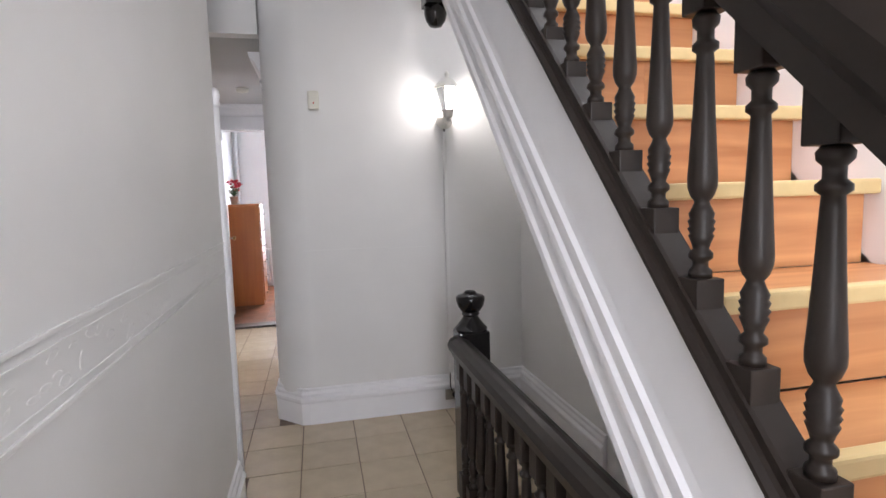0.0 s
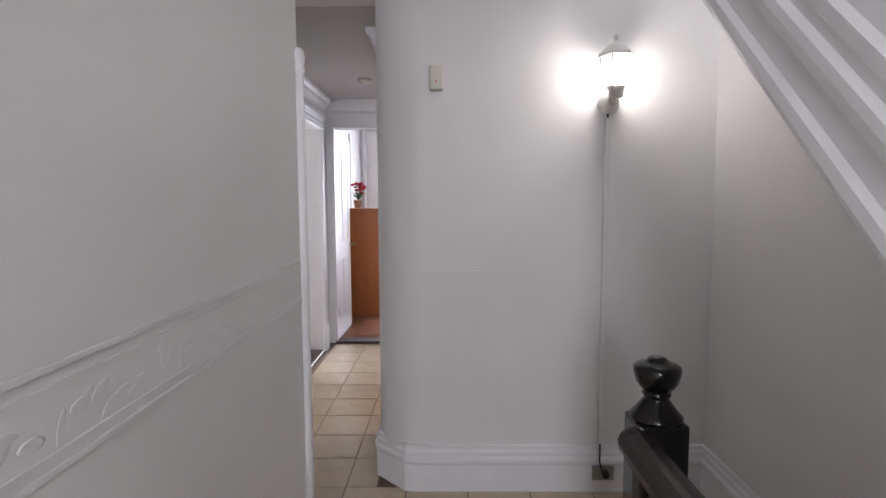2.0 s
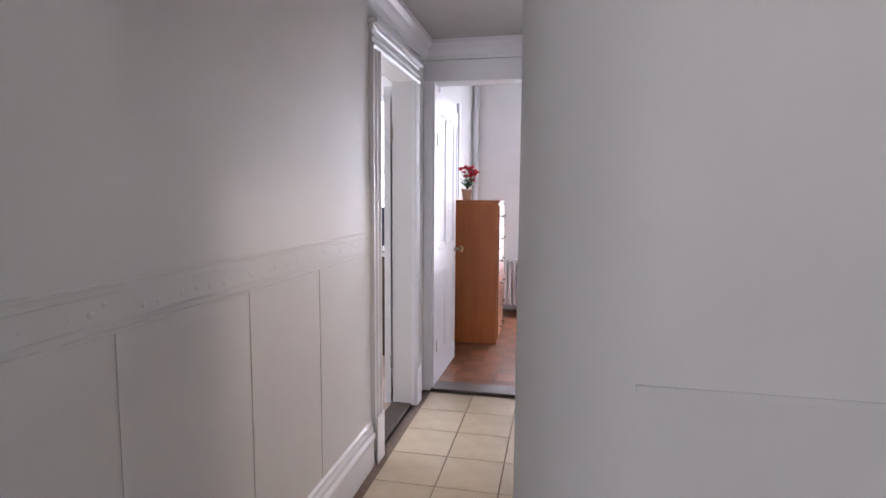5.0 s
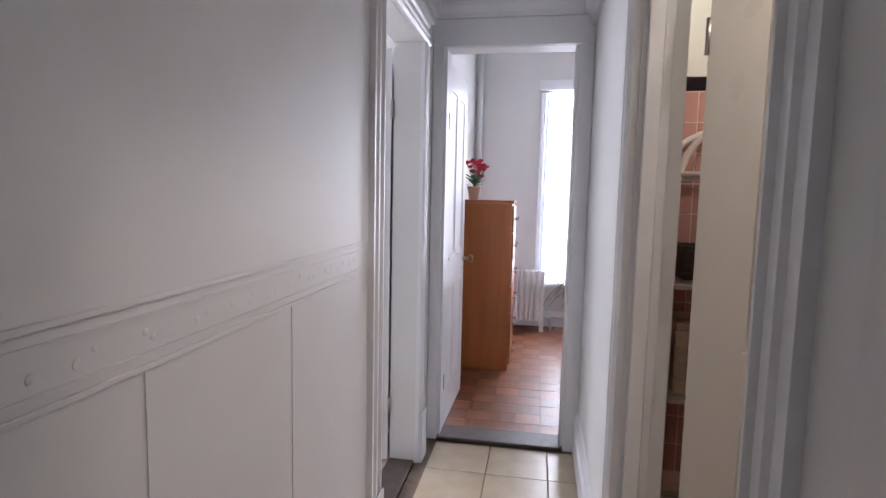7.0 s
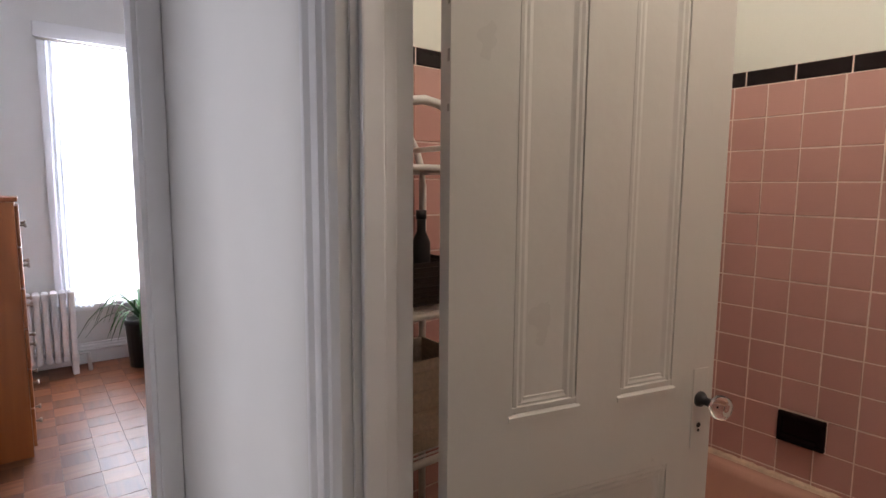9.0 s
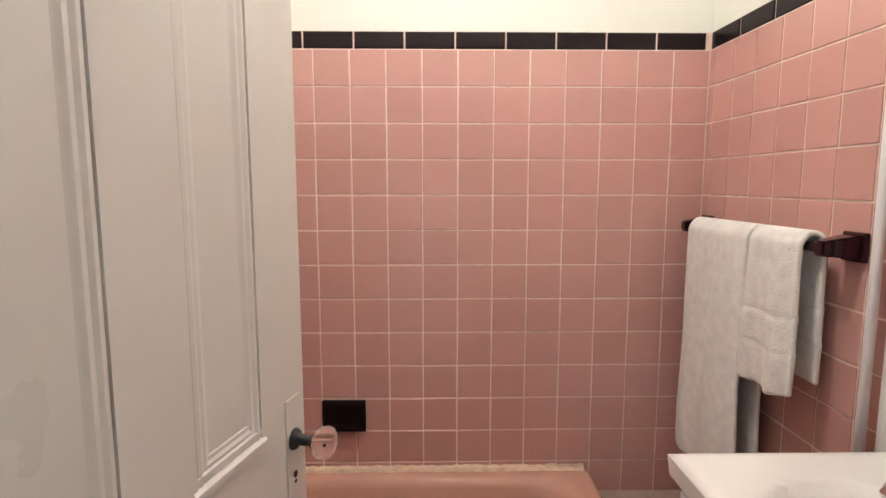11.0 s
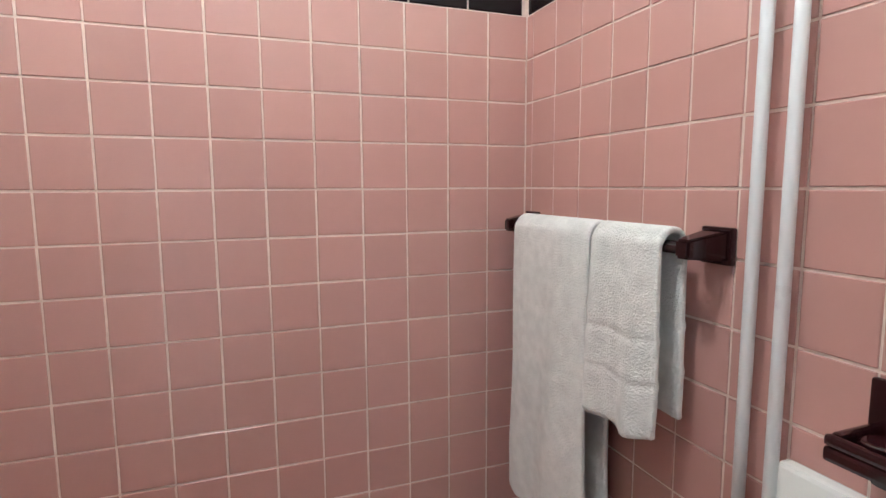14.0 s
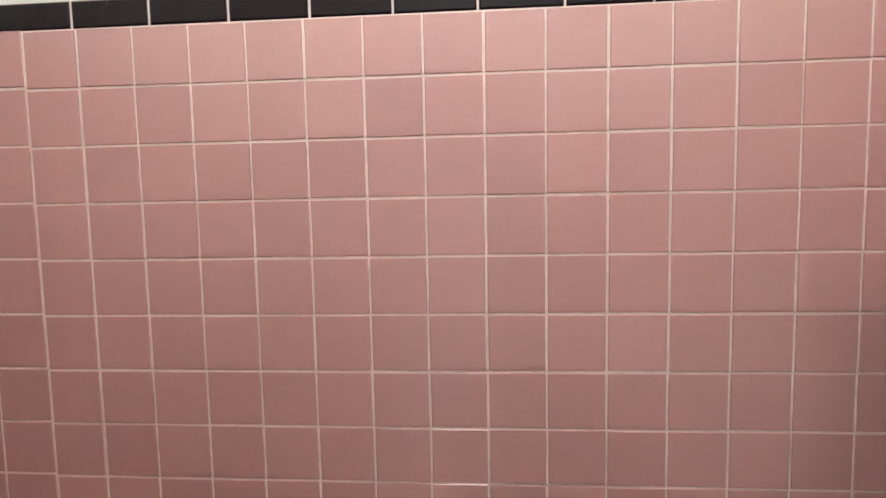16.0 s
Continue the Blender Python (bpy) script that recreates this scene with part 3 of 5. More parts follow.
NEWEL_CAP = [(0.074, 0.0), (0.074, 0.01), (0.06, 0.025), (0.045, 0.045), (0.036, 0.058), (0.034, 0.066), (0.040, 0.07), (0.040, 0.076), (0.036, 0.08), (0.046, 0.09), (0.058, 0.108), (0.064, 0.13), (0.066, 0.142), (0.064, 0.152), (0.056, 0.158), (0.040, 0.163), (0.03, 0.167), (0.028, 0.172), (0.022, 0.178), (0.002, 0.18)]
pend = thing("upper_newel_post", "black gloss pendant end of the upper landing newel", "newel post")
part("post", boxes((0.47, 0.595, 3.46, 3.58, 2.36, 3.6), bevel=0.006), M_BLACK, pend)
part("pendant", lathe(bmesh.new(), [(0.005, 2.255), (0.03, 2.262), (0.05, 2.29), (0.058, 2.32), (0.06, 2.36)], (0.532, 3.52, 0), 16), M_BLACK, pend)

guard = thing("landing_guard_rail", "dark brown painted guard rail with turned balusters beside the stairwell", "railing")
bal_low = baluster_mesh(0.14, 0.42, 0.09)
for j in range(30):
    y = 2.92 - 0.118 * j
    ob = new("baluster", bal_low)
    ob.location = (0.475, y, 0.19)
    ob.parent = guard
part("handrail", sweep(bmesh.new(), RAIL, (0.475, HALL_S + 0.002, 0.70), (0.475, 3.0, 0.70), (0, 0, 1), (1, 0, 0)), M_DARK, guard)
part("handrail_scroll", lathe(bmesh.new(), [(0.03, 0.70), (0.034, 0.72), (0.05, 0.75), (0.04, 0.772), (0.02, 0.786)], (0.475, 3.0, 0), 18), M_DARK, guard)
part("bottom_rail", boxes((0.44, 0.51, HALL_S + 0.002, 2.98, 0.0, 0.05), bevel=0.006), M_DARK, guard)
newel = thing("newel_post", "black gloss newel post with a turned urn finial", "newel post")
part("post", boxes((0.476, 0.62, 2.985, 3.11, 0, 0.80), bevel=0.012), M_BLACK, newel)
part("finial", lathe(bmesh.new(), NEWEL_CAP, (0.547, 3.0475, 0.80), 20), M_BLACK, newel)
down = thing("lower_staircase", "wooden stairs leading down under the upper flight", "stairs")
for n in range(12):
    part("tread", boxes((0.53, HALL_E - 0.002, 2.76 - 0.22 * n, 3.0 - 0.22 * n, -0.03 - 0.2 * (n + 1), -0.2 * (n + 1))), M_RISER, down)
    part("riser", boxes((0.53, HALL_E - 0.002, 2.972 - 0.22 * n, 2.985 - 0.22 * n, -0.2 * (n + 1), -0.032 - 0.2 * n)), M_RISER, down)

# wall lantern, its cable, the sensor and the outlet
lan = thing("wall_lantern", "lit white metal wall lantern with clear glass panes", "wall lamp")
part("back_plate", lathe(bmesh.new(), [(0.05, 4.098), (0.05, 4.085), (0.042, 4.068), (0.03, 4.055), (0.024, 4.02)], (0.70, 0, 1.865), 18, 'y'), M_WHITE_METAL, lan)
part("arm", tube(bmesh.new(), [(0.70, 4.06, 1.865), (0.705, 4.03, 1.865), (0.70, 4.0, 1.870), (0.70, 3.99, 1.895)], 0.012, 8), M_WHITE_METAL, lan)
part("socket_cup", lathe(bmesh.new(), [(0.022, 1.872), (0.032, 1.878), (0.034, 1.905), (0.042, 1.918)], (0.70, 3.99, 0), 16), M_WHITE_METAL, lan)
bm = bmesh.new()
for k in range(6):
    a = math.pi / 3 * k
    tube(bm, [(0.70 + 0.042 * math.cos(a), 3.99 + 0.042 * math.sin(a), 1.918), (0.70 + 0.075 * math.cos(a), 3.99 + 0.075 * math.sin(a), 2.050)], 0.0035, 5)
part("cage", bm, M_WHITE_METAL, lan)
part("roof", lathe(bmesh.new(), [(0.082, 2.048), (0.08, 2.056), (0.055, 2.080), (0.035, 2.100), (0.014, 2.108), (0.012, 2.122), (0.016, 2.130), (0.004, 2.150)], (0.70, 3.99, 0), 6), M_WHITE_METAL, lan)
bm = bmesh.new()
lathe(bm, [(0.018, 1.920), (0.026, 1.935), (0.040, 1.965), (0.046, 1.995), (0.040, 2.025), (0.02, 2.042), (0.004, 2.045)], (0.70, 3.99, 0), 14)
bulb = part("bulb", bm, M_BULB, lan, "glowing white bulb")
bulb.visible_shadow = False
bm = bmesh.new()
for k in range(6):
    a, b = math.pi / 3 * k, math.pi / 3 * (k + 1)
    vs = [bm.verts.new((0.70 + r * math.cos(q), 3.99 + r * math.sin(q), z)) for r, z, q in ((0.040, 1.919, a), (0.040, 1.919, b), (0.073, 2.048, b), (0.073, 2.048, a))]
    bm.faces.new(vs)
panes = part("glass_panes", bm, M_GLASS, lan)
panes.visible_shadow = False
cable = thing("cable_conduit", "white painted cable conduit running down from the lantern", "cable")
part("conduit", boxes((0.684, 0.706, 4.078, 4.0985, 0.17, 1.80), bevel=0.004), M_WALL, cable)
part("clip", boxes((0.684, 0.698, 4.083, 4.0985, 1.415, 1.435), bevel=0.003), M_PLASTIC, cable)
part("bare_cable", tube(bmesh.new(), [(0.70, 4.09, 1.86), (0.695, 4.085, 1.83), (0.697, 4.09, 1.79)], 0.005, 6), M_DARK, cable)
part("loose_end", tube(bmesh.new(), [(0.693, 4.085, 0.25), (0.689, 4.066, 0.21), (0.687, 4.062, 0.16), (0.70, 4.06, 0.12)], 0.004, 6), M_DARK, cable)
out = thing("power_outlet", "worn metal outlet plate with a black plug on the baseboard", "outlet")
part("plate", boxes((0.655, 0.76, 4.066, 4.0775, 0.065, 0.135), bevel=0.003), M_STEEL, out)
part("plug", lathe(bmesh.new(), [(0.018, 4.066), (0.018, 4.045), (0.01, 4.03)], (0.715, 0, 0.10), 12, 'y'), M_BLACKPOT, out)
sens = thing("wall_sensor", "cream plastic wall sensor box with a red light", "sensor")
part("body", boxes((-0.128, -0.062, 4.05, 4.0985, 1.925, 2.035), bevel=0.012), M_PLASTIC, sens)
part("indicator", boxes((-0.098, -0.092, 4.048, 4.0495, 1.955, 1.967)), M_RED, sens)
smoke = thing("smoke_detector", "round white smoke detector on the ceiling", "smoke detector")
part("body", lathe(bmesh.new(), [(0.055, 2.394), (0.055, 2.375), (0.048, 2.36), (0.02, 2.357), (0.018, 2.352), (0.004, 2.351)], (-0.70, 5.95, 0), 20), M_PLASTIC, smoke)

# ---- door leaves ----


def door_leaf(name, label, m, width, height, panels, knob_side, knob, thick=0.04, mat_=M_DOOR, steps=True):
    """Local x along the width from the hinge, y through the thickness, z up."""
    ob = tagged(new(name), label, "door", kind="structure")
    ob.matrix_world = m
    xs = sorted({0.0, width, *[p[0] for p in panels], *[p[1] for p in panels]})
    zs = sorted({0.012, height, *[p[2] for p in panels], *[p[3] for p in panels]})
    bm = bmesh.new()
    for xa, xb in zip(xs, xs[1:]):
        run = None
        for za, zb in zip(zs, zs[1:]):
            hole = any(p[0] <= xa and xb <= p[1] and p[2] <= za and zb <= p[3] for p in panels)
            if hole:
                if run:
                    box(bm, xa, xb, 0, thick, run[0], run[1])
                run = None
            else:
                run = (run[0], zb) if run else (za, zb)
        if run:
            box(bm, xa, xb, 0, thick, run[0], run[1])
    bmesh.ops.remove_doubles(bm, verts=bm.verts[:], dist=0.0001)
    part("leaf_frame", bm, mat_, ob)
    for xa, xb, za, zb in panels:
        part("panel", boxes((xa, xb, 0.006, thick - 0.006, za, zb)), mat_, ob)
        bm = bmesh.new()
        mould = [(0, 0), (0.003, -0.0045), (0.009, -0.0055), (0.015, -0.003), (0.021, -0.0035), (0.027, -0.001), (0.03, 0)]
        for face, sgn in ((0.006, 1), (thick - 0.006, -1)):
            pr = [(a, b * sgn) for a, b in mould]
            sweep(bm, pr, (xa, face, za), (xa, face, zb), (1, 0, 0), (0, 1, 0))
            sweep(bm, pr, (xb, face, za), (xb, face, zb), (-1, 0, 0), (0, 1, 0))
            sweep(bm, pr, (xa, face, za), (xb, face, za), (0, 0, 1), (0, 1, 0))
            sweep(bm, pr, (xa, face, zb), (xb, face, zb), (0, 0, -1), (0, 1, 0))
        if steps and zb - za > 0.7:
            for k in range(3):
                ya, zk = -0.0035 + 0.004 * k, za - 0.012 + 0.017 * k
                sweep(bm, [(0.012, zk), (ya, zk), (ya, zk + 0.009), (ya + 0.006, zk + 0.016), (0.012, zk + 0.016)], (xa - 0.008 + 0.007 * k, 0, 0), (xb + 0.008 - 0.007 * k, 0, 0), (0, 1, 0), (0, 0, 1))
        part("panel_moulding", bm, mat_, ob)
    kx, kz, kmat, lab = knob
    plate = part("lock_plate", boxes((kx - 0.022, kx + 0.022, -0.003, -0.0005, kz - 0.11, kz + 0.07), (kx - 0.022, kx + 0.022, thick + 0.0005, thick + 0.003, kz - 0.11, kz + 0.07), bevel=0.001), mat_, ob)
    part("keyhole", lathe(lathe(bmesh.new(), [(0.006, -0.004), (0.006, -0.0032)], (kx, 0, kz - 0.06), 10, 'y'), [(0.0035, -0.0041), (0.0035, -0.0032)], (kx, 0, kz - 0.072), 8, 'y'), M_BLACKPOT, ob)
    for s, f in ((-1, -0.003), (1, thick + 0.003)):
        shank = part("knob_shank", lathe(bmesh.new(), [(0.018, f), (0.016, f + s * 0.006), (0.009, f + s * 0.01), (0.009, f + s * 0.03), (0.014, f + s * 0.034)], (kx, 0, kz), 12, 'y'), M_BLACKPOT if kmat is M_GLASS else M_STEEL, ob)
        part("knob", lathe(bmesh.new(), [(0.012, f + s * 0.0345), (0.024, f + s * 0.042), (0.028, f + s * 0.054), (0.025, f + s * 0.064), (0.015, f + s * 0.07)], (kx, 0, kz), 8, 'y'), kmat, ob, lab)
    for z in (0.25, 1.72):
        part("hinge", lathe(bmesh.new(), [(0.006, z), (0.006, z + 0.09)], (-0.004, -0.004, 0), 8), M_STEEL, ob)
    return ob


bath_door = door_leaf("door_1", "white panelled bathroom door standing open, with a glass knob", pose(-0.248, 5.475, 0, 0, 0, -14.2), 0.65, 2.03,
               [(0.13, 0.275, 0.975, 1.90), (0.385, 0.525, 0.975, 1.90), (0.13, 0.525, 0.22, 0.80)], 1, (0.61, 0.935, M_GLASS, "faceted clear glass knob"))
for z, w in ((1.52, 0.012), (1.60, 0.02), (1.69, 0.016), (1.76, 0.022)):
    part("hinge_mortise", boxes((-0.0015, -0.0003, 0.002, 0.010, z, z + w), bevel=0.0004), M_STEEL, bath_door)
door_leaf("door_2", "white panelled bedroom door standing wide open", pose(-1.155, 6.965, 0, 0, 0, 89.0), 0.68, 2.10,
          [(0.10, 0.295, 1.0, 1.95), (0.385, 0.58, 1.0, 1.95), (0.10, 0.295, 0.22, 0.82), (0.385, 0.58, 0.22, 0.82)], 1, (0.632, 0.94, M_BRASS, "brass knob"), mat_=M_TRIM)
door_leaf("door_3", "white panelled side room door standing open", pose(COR_W - 0.137, 6.545, 0, 0, 0, 106.0), 0.66, 2.05,
          [(0.10, 0.28, 1.0, 1.9), (0.38, 0.56, 1.0, 1.9), (0.10, 0.56, 0.22, 0.82)], 1, (0.615, 0.95, M_BRASS, "brass knob"), mat_=M_TRIM)

# ---- bedroom ----
BW, BE, BN, BT = -1.34, 1.6, 9.75, 3.1
structure("wall_bedroom_west", boxes((BW - 0.12, BW, COR_N + 0.13, BN, 0, BT)), M_WALL, "white painted bedroom wall")
structure("wall_bedroom_east", boxes((BE, BE + 0.12, COR_N, BN, 0, BT)), M_WALL, "white painted bedroom wall")
structure("wall_bedroom_north", boxes((BW - 0.12, -0.55, BN, BN + 0.2, 0, BT), (0.35, BE + 0.12, BN, BN + 0.2, 0, BT), (-0.55, 0.35, BN, BN + 0.2, 0, 0.48), (-0.55, 0.35, BN, BN + 0.2, 2.45, BT)), M_WALL, "white painted bedroom wall with a tall window")
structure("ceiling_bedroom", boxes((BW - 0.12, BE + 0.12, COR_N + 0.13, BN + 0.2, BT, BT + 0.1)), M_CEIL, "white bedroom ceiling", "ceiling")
structure("baseboard_6", plan_strip([(BW, BN), (BE, BN)], [(o, z * 0.7) for o, z in BASE]), M_TRIM, "white bedroom baseboard", "baseboard")
closet = tagged(new("door_4"), "white panelled closet door in the bedroom wall", "door", kind="structure")
part("leaf", boxes((BW + 0.001, BW + 0.02, 7.9, 8.7, 0.0, 2.2), bevel=0.004), M_TRIM, closet)
for ya, yb in ((7.98, 8.24), (8.36, 8.62)):
    part("panel_moulding", boxes((BW + 0.02, BW + 0.03, ya, ya + 0.03, 1.0, 2.05), (BW + 0.02, BW + 0.03, yb - 0.03, yb, 1.0, 2.05), (BW + 0.02, BW + 0.03, ya, yb, 2.05, 2.08), (BW + 0.02, BW + 0.03, ya, yb, 0.97, 1.0)), M_TRIM, closet)
part("casing_board", boxes((BW + 0.001, BW + 0.03, 8.705, 8.82, 0, 2.3), (BW + 0.001, BW + 0.03, 7.78, 7.895, 0, 2.3)), M_TRIM, closet)
structure("pipe_riser", tube(bmesh.new(), [(BW + 0.06, BN - 0.07, 0), (BW + 0.06, BN - 0.07, BT)], 0.03, 12), M_PIPE, "white painted heating riser in the corner", "pipe")
win = tagged(new("window_1"), "tall white sash window bright with daylight", "window", kind="structure")
part("window_frame", boxes((-0.549, -0.50, BN + 0.05, BN + 0.12, 0.481, 2.449), (0.30, 0.349, BN + 0.05, BN + 0.12, 0.481, 2.449), (-0.499, 0.299, BN + 0.05, BN + 0.12, 0.481, 0.54), (-0.499, 0.299, BN + 0.05, BN + 0.12, 2.39, 2.449), (-0.499, 0.299, BN + 0.05, BN + 0.12, 1.44, 1.50), bevel=0.004), M_TRIM, win)
part("window_casing", boxes((-0.66, -0.55, BN - 0.03, BN - 0.001, 0.45, 2.45), (0.35, 0.46, BN - 0.03, BN - 0.001, 0.45, 2.45), (-0.68, 0.48, BN - 0.035, BN - 0.001, 2.451, 2.56), bevel=0.005), M_TRIM, win)
part("window_sill", boxes((-0.68, 0.48, BN - 0.07, BN + 0.04, 0.43, 0.48), bevel=0.005), M_TRIM, win)
pane = part("pane", boxes((-0.499, 0.299, BN + 0.08, BN + 0.085, 0.545, 1.435)), M_GLASS, win)
pane2 = part("pane", boxes((-0.499, 0.299, BN + 0.08, BN + 0.085, 1.505, 2.385)), M_GLASS, win)
pane.visible_shadow = pane2.visible_shadow = False
structure("backdrop_1", boxes((-3, 3, BN + 3.0, BN + 3.05, -2, 6)), M_DAY, "bright overcast daylight outside the window", "sky")
cur = thing("sheer_curtain", "sheer white curtain hanging over the window", "curtain")
bm = bmesh.new()
rows = []
for k in range(11):
    z = 2.42 - k * 0.196
    rows.append([bm.verts.new((-0.62 + i * (0.24 - 0.05 * math.sin(k * 0.25)) / 40, BN - 0.075 + 0.016 * math.sin(i * 0.95 + 0.25 * k), z)) for i in range(41)])
for a, b in zip(rows, rows[1:]):
    for i in range(40):
        f = bm.faces.new((a[i], a[i + 1], b[i + 1], b[i]))
        f.smooth = True
part("cloth", bm, M_SHEER, cur)
bm = bmesh.new()
rows = []
for k in range(11):
    z = 2.42 - k * 0.196
    rows.append([bm.verts.new((-0.38 + i * 0.78 / 50, BN - 0.07 + 0.01 * math.sin(i * 0.8 + 0.2 * k), z)) for i in range(51)])
for a, b in zip(rows, rows[1:]):
    for i in range(50):
        f = bm.faces.new((a[i], a[i + 1], b[i + 1], b[i]))
        f.smooth = True
part("cloth", bm, M_SHEER, cur)
part("curtain_rod", tube(bmesh.new(), [(-0.66, BN - 0.075, 2.43), (0.46, BN - 0.075, 2.43)], 0.008, 8), M_WHITE_METAL, cur)

rad = thing("radiator", "white painted cast-iron column radiator under the window wall", "radiator")
for i in range(9):
    x = -0.99 + i * 0.052
    bm = bmesh.new()
    for dy in (-0.05, 0.0, 0.05):
        box(bm, x - 0.019, x + 0.019, BN - 0.22 + dy - 0.018, BN - 0.22 + dy + 0.018, 0.13, 0.58, bevel=0.012)
    box(bm, x - 0.0235, x + 0.0235, BN - 0.29, BN - 0.15, 0.56, 0.625, bevel=0.02)
    box(bm, x - 0.0235, x + 0.0235, BN - 0.29, BN - 0.15, 0.10, 0.16, bevel=0.02)
    part("section", bm, M_IRON, rad)
for x in (-0.99, -0.574):
    part("foot", boxes((x - 0.02, x + 0.02, BN - 0.28, BN - 0.16, 0, 0.11), bevel=0.008), M_IRON, rad)
part("valve", tube(bmesh.new(), [(-0.55, BN - 0.22, 0.14), (-0.49, BN - 0.22, 0.14), (-0.48, BN - 0.22, 0.0)], 0.014, 8), M_IRON, rad)

chest = thing("dresser", "tall cherry veneer chest of drawers seen from its plain side", "dresser")
part("body", boxes((-1.28, -0.845, 8.14, 8.60, 0.0, 1.31), bevel=0.002), M_CHEST, chest)
part("top", boxes((-1.285, -0.83, 8.135, 8.605, 1.311, 1.333), bevel=0.003), M_CHEST, chest)
for k in range(6):
    dr = part("drawer_front", boxes((-0.844, -0.829, 8.15, 8.59, 0.05 + 0.208 * k, 0.25 + 0.208 * k), bevel=0.003), M_CHEST, chest)
    for y in (8.25, 8.48):
        part("knob", lathe(bmesh.new(), [(0.006, -0.828), (0.006, -0.815), (0.014, -0.808), (0.012, -0.80)], (0, y, 0.15 + 0.208 * k), 10, 'x'), M_STEEL, dr)

rnd = random.Random(11)
fl = thing("flower_pot", "red artificial flowers in a small cream pot on the dresser", "potted plant")
PX, PY, PZ = -1.165, 8.33, 1.334
part("pot", lathe(bmesh.new(), [(0.036, PZ), (0.05, PZ + 0.09), (0.054, PZ + 0.09), (0.054, PZ + 0.105), (0.046, PZ + 0.105), (0.044, PZ + 0.095)], (PX, PY, 0), 16), M_POT, fl)
bml, bms = bmesh.new(), bmesh.new()
for k in range(22):
    a, r = rnd.uniform(0, 6.28), rnd.uniform(0.02, 0.11)
    cx, cy, cz = PX + 0.03 + r * math.cos(a) * 0.9, PY + r * math.sin(a), PZ + rnd.uniform(0.17, 0.30)
    tube(bms, [(PX, PY, PZ + 0.09), ((PX + cx) / 2, (PY + cy) / 2, cz - 0.07), (cx, cy, cz)], 0.002, 5)
    bmp = bmesh.new()
    for q in range(7):
        b = rnd.uniform(0, 6.28)
        t = rnd.uniform(0.3, 1.2)
        d = Vector((math.cos(b) * math.cos(t), math.sin(b) * math.cos(t), math.sin(t)))
        s = d.cross(Vector((0, 0, 1))).normalized()
        c = Vector((cx, cy, cz))
        vs = [bmp.verts.new(c), bmp.verts.new(c + 0.022 * d + 0.017 * s), bmp.verts.new(c + 0.036 * d + Vector((0, 0, 0.004))), bmp.verts.new(c + 0.022 * d - 0.017 * s)]
        bmp.faces.new(vs)
    part("flower_head", bmp, M_PETAL, fl, "red flower head")
for k in range(30):
    a, r = rnd.uniform(0, 6.28), rnd.uniform(0.03, 0.11)
    c = Vector((PX + 0.3 * r * math.cos(a), PY + 0.3 * r * math.sin(a), PZ + rnd.uniform(0.1, 0.19)))
    d = Vector((math.cos(a), math.sin(a), rnd.uniform(-0.1, 0.7)))
    s = d.cross(Vector((0, 0, 1))).normalized()
    vs = [bml.verts.new(c), bml.verts.new(c + 0.035 * d + 0.016 * s), bml.verts.new(c + 0.08 * d), bml.verts.new(c + 0.035 * d - 0.016 * s)]
    bml.faces.new(vs)
part("leaves", bml, M_LEAF, fl)
part("stems", bms, M_LEAF, fl)

pl = thing("spider_plant", "green arching plant in a black pot on the floor", "potted plant")
part("pot", lathe(bmesh.new(), [(0.10, 0.0), (0.12, 0.33), (0.125, 0.33), (0.125, 0.37), (0.11, 0.37), (0.105, 0.34)], (-0.13, 9.45, 0), 20), M_BLACKPOT, pl)
for k in range(34):
    a = rnd.uniform(0, 6.28)
    ln = rnd.uniform(0.22, 0.48)
    up = rnd.uniform(0.10, 0.24)
    bm = bmesh.new()
    d = Vector((math.cos(a), math.sin(a), 0))
    s = Vector((-d.y, d.x, 0))
    pr = None
    for i in range(7):
        t = i / 6
        c = Vector((-0.13, 9.45, 0.35)) + d * ln * t + Vector((0, 0, up * math.sin(2.5 * t) * 1.2 - 0.16 * t * t))
        c.y = min(c.y, BN - 0.09)
        w = 0.013 * (1 - t) ** 0.6 + 0.001
        cur_ = (bm.verts.new(c - s * w), bm.verts.new(c + Vector((0, 0, -0.004))), bm.verts.new(c + s * w))
        if pr:
            bm.faces.new((pr[0], pr[1], cur_[1], cur_[0]))
            bm.faces.new((pr[1], pr[2], cur_[2], cur_[1]))
        pr = cur_
    part("leaf", bm, M_LEAF, pl)

# ---- side room ----
structure("wall_side_south", boxes((-3.7, COR_W - 0.13, 5.0, 5.1, 0, 2.7)), M_WALL, "white side room wall")
structure("wall_side_north", boxes((-3.7, -2.35, 8.2, 8.3, 0, 2.7), (-1.55, BW - 0.12, 8.2, 8.3, 0, 2.7), (-2.35, -1.55, 8.2, 8.3, 0, 0.92), (-2.35, -1.55, 8.2, 8.3, 2.3, 2.7)), M_WALL, "white side room wall with a bright window")
win2 = tagged(new("window_2"), "white framed window bright with daylight", "window", kind="structure")
part("window_frame", boxes((-2.349, -2.31, 8.22, 8.27, 0.921, 2.299), (-1.59, -1.551, 8.22, 8.27, 0.921, 2.299), (-2.309, -1.591, 8.22, 8.27, 0.921, 0.96), (-2.309, -1.591, 8.22, 8.27, 2.26, 2.299), (-2.309, -1.591, 8.22, 8.27, 1.58, 1.62), bevel=0.003), M_TRIM, win2)
structure("backdrop_3", boxes((-3.6, -1.47, 9.2, 9.25, -1, 4)), M_DAY, "bright daylight outside the side room window", "sky")
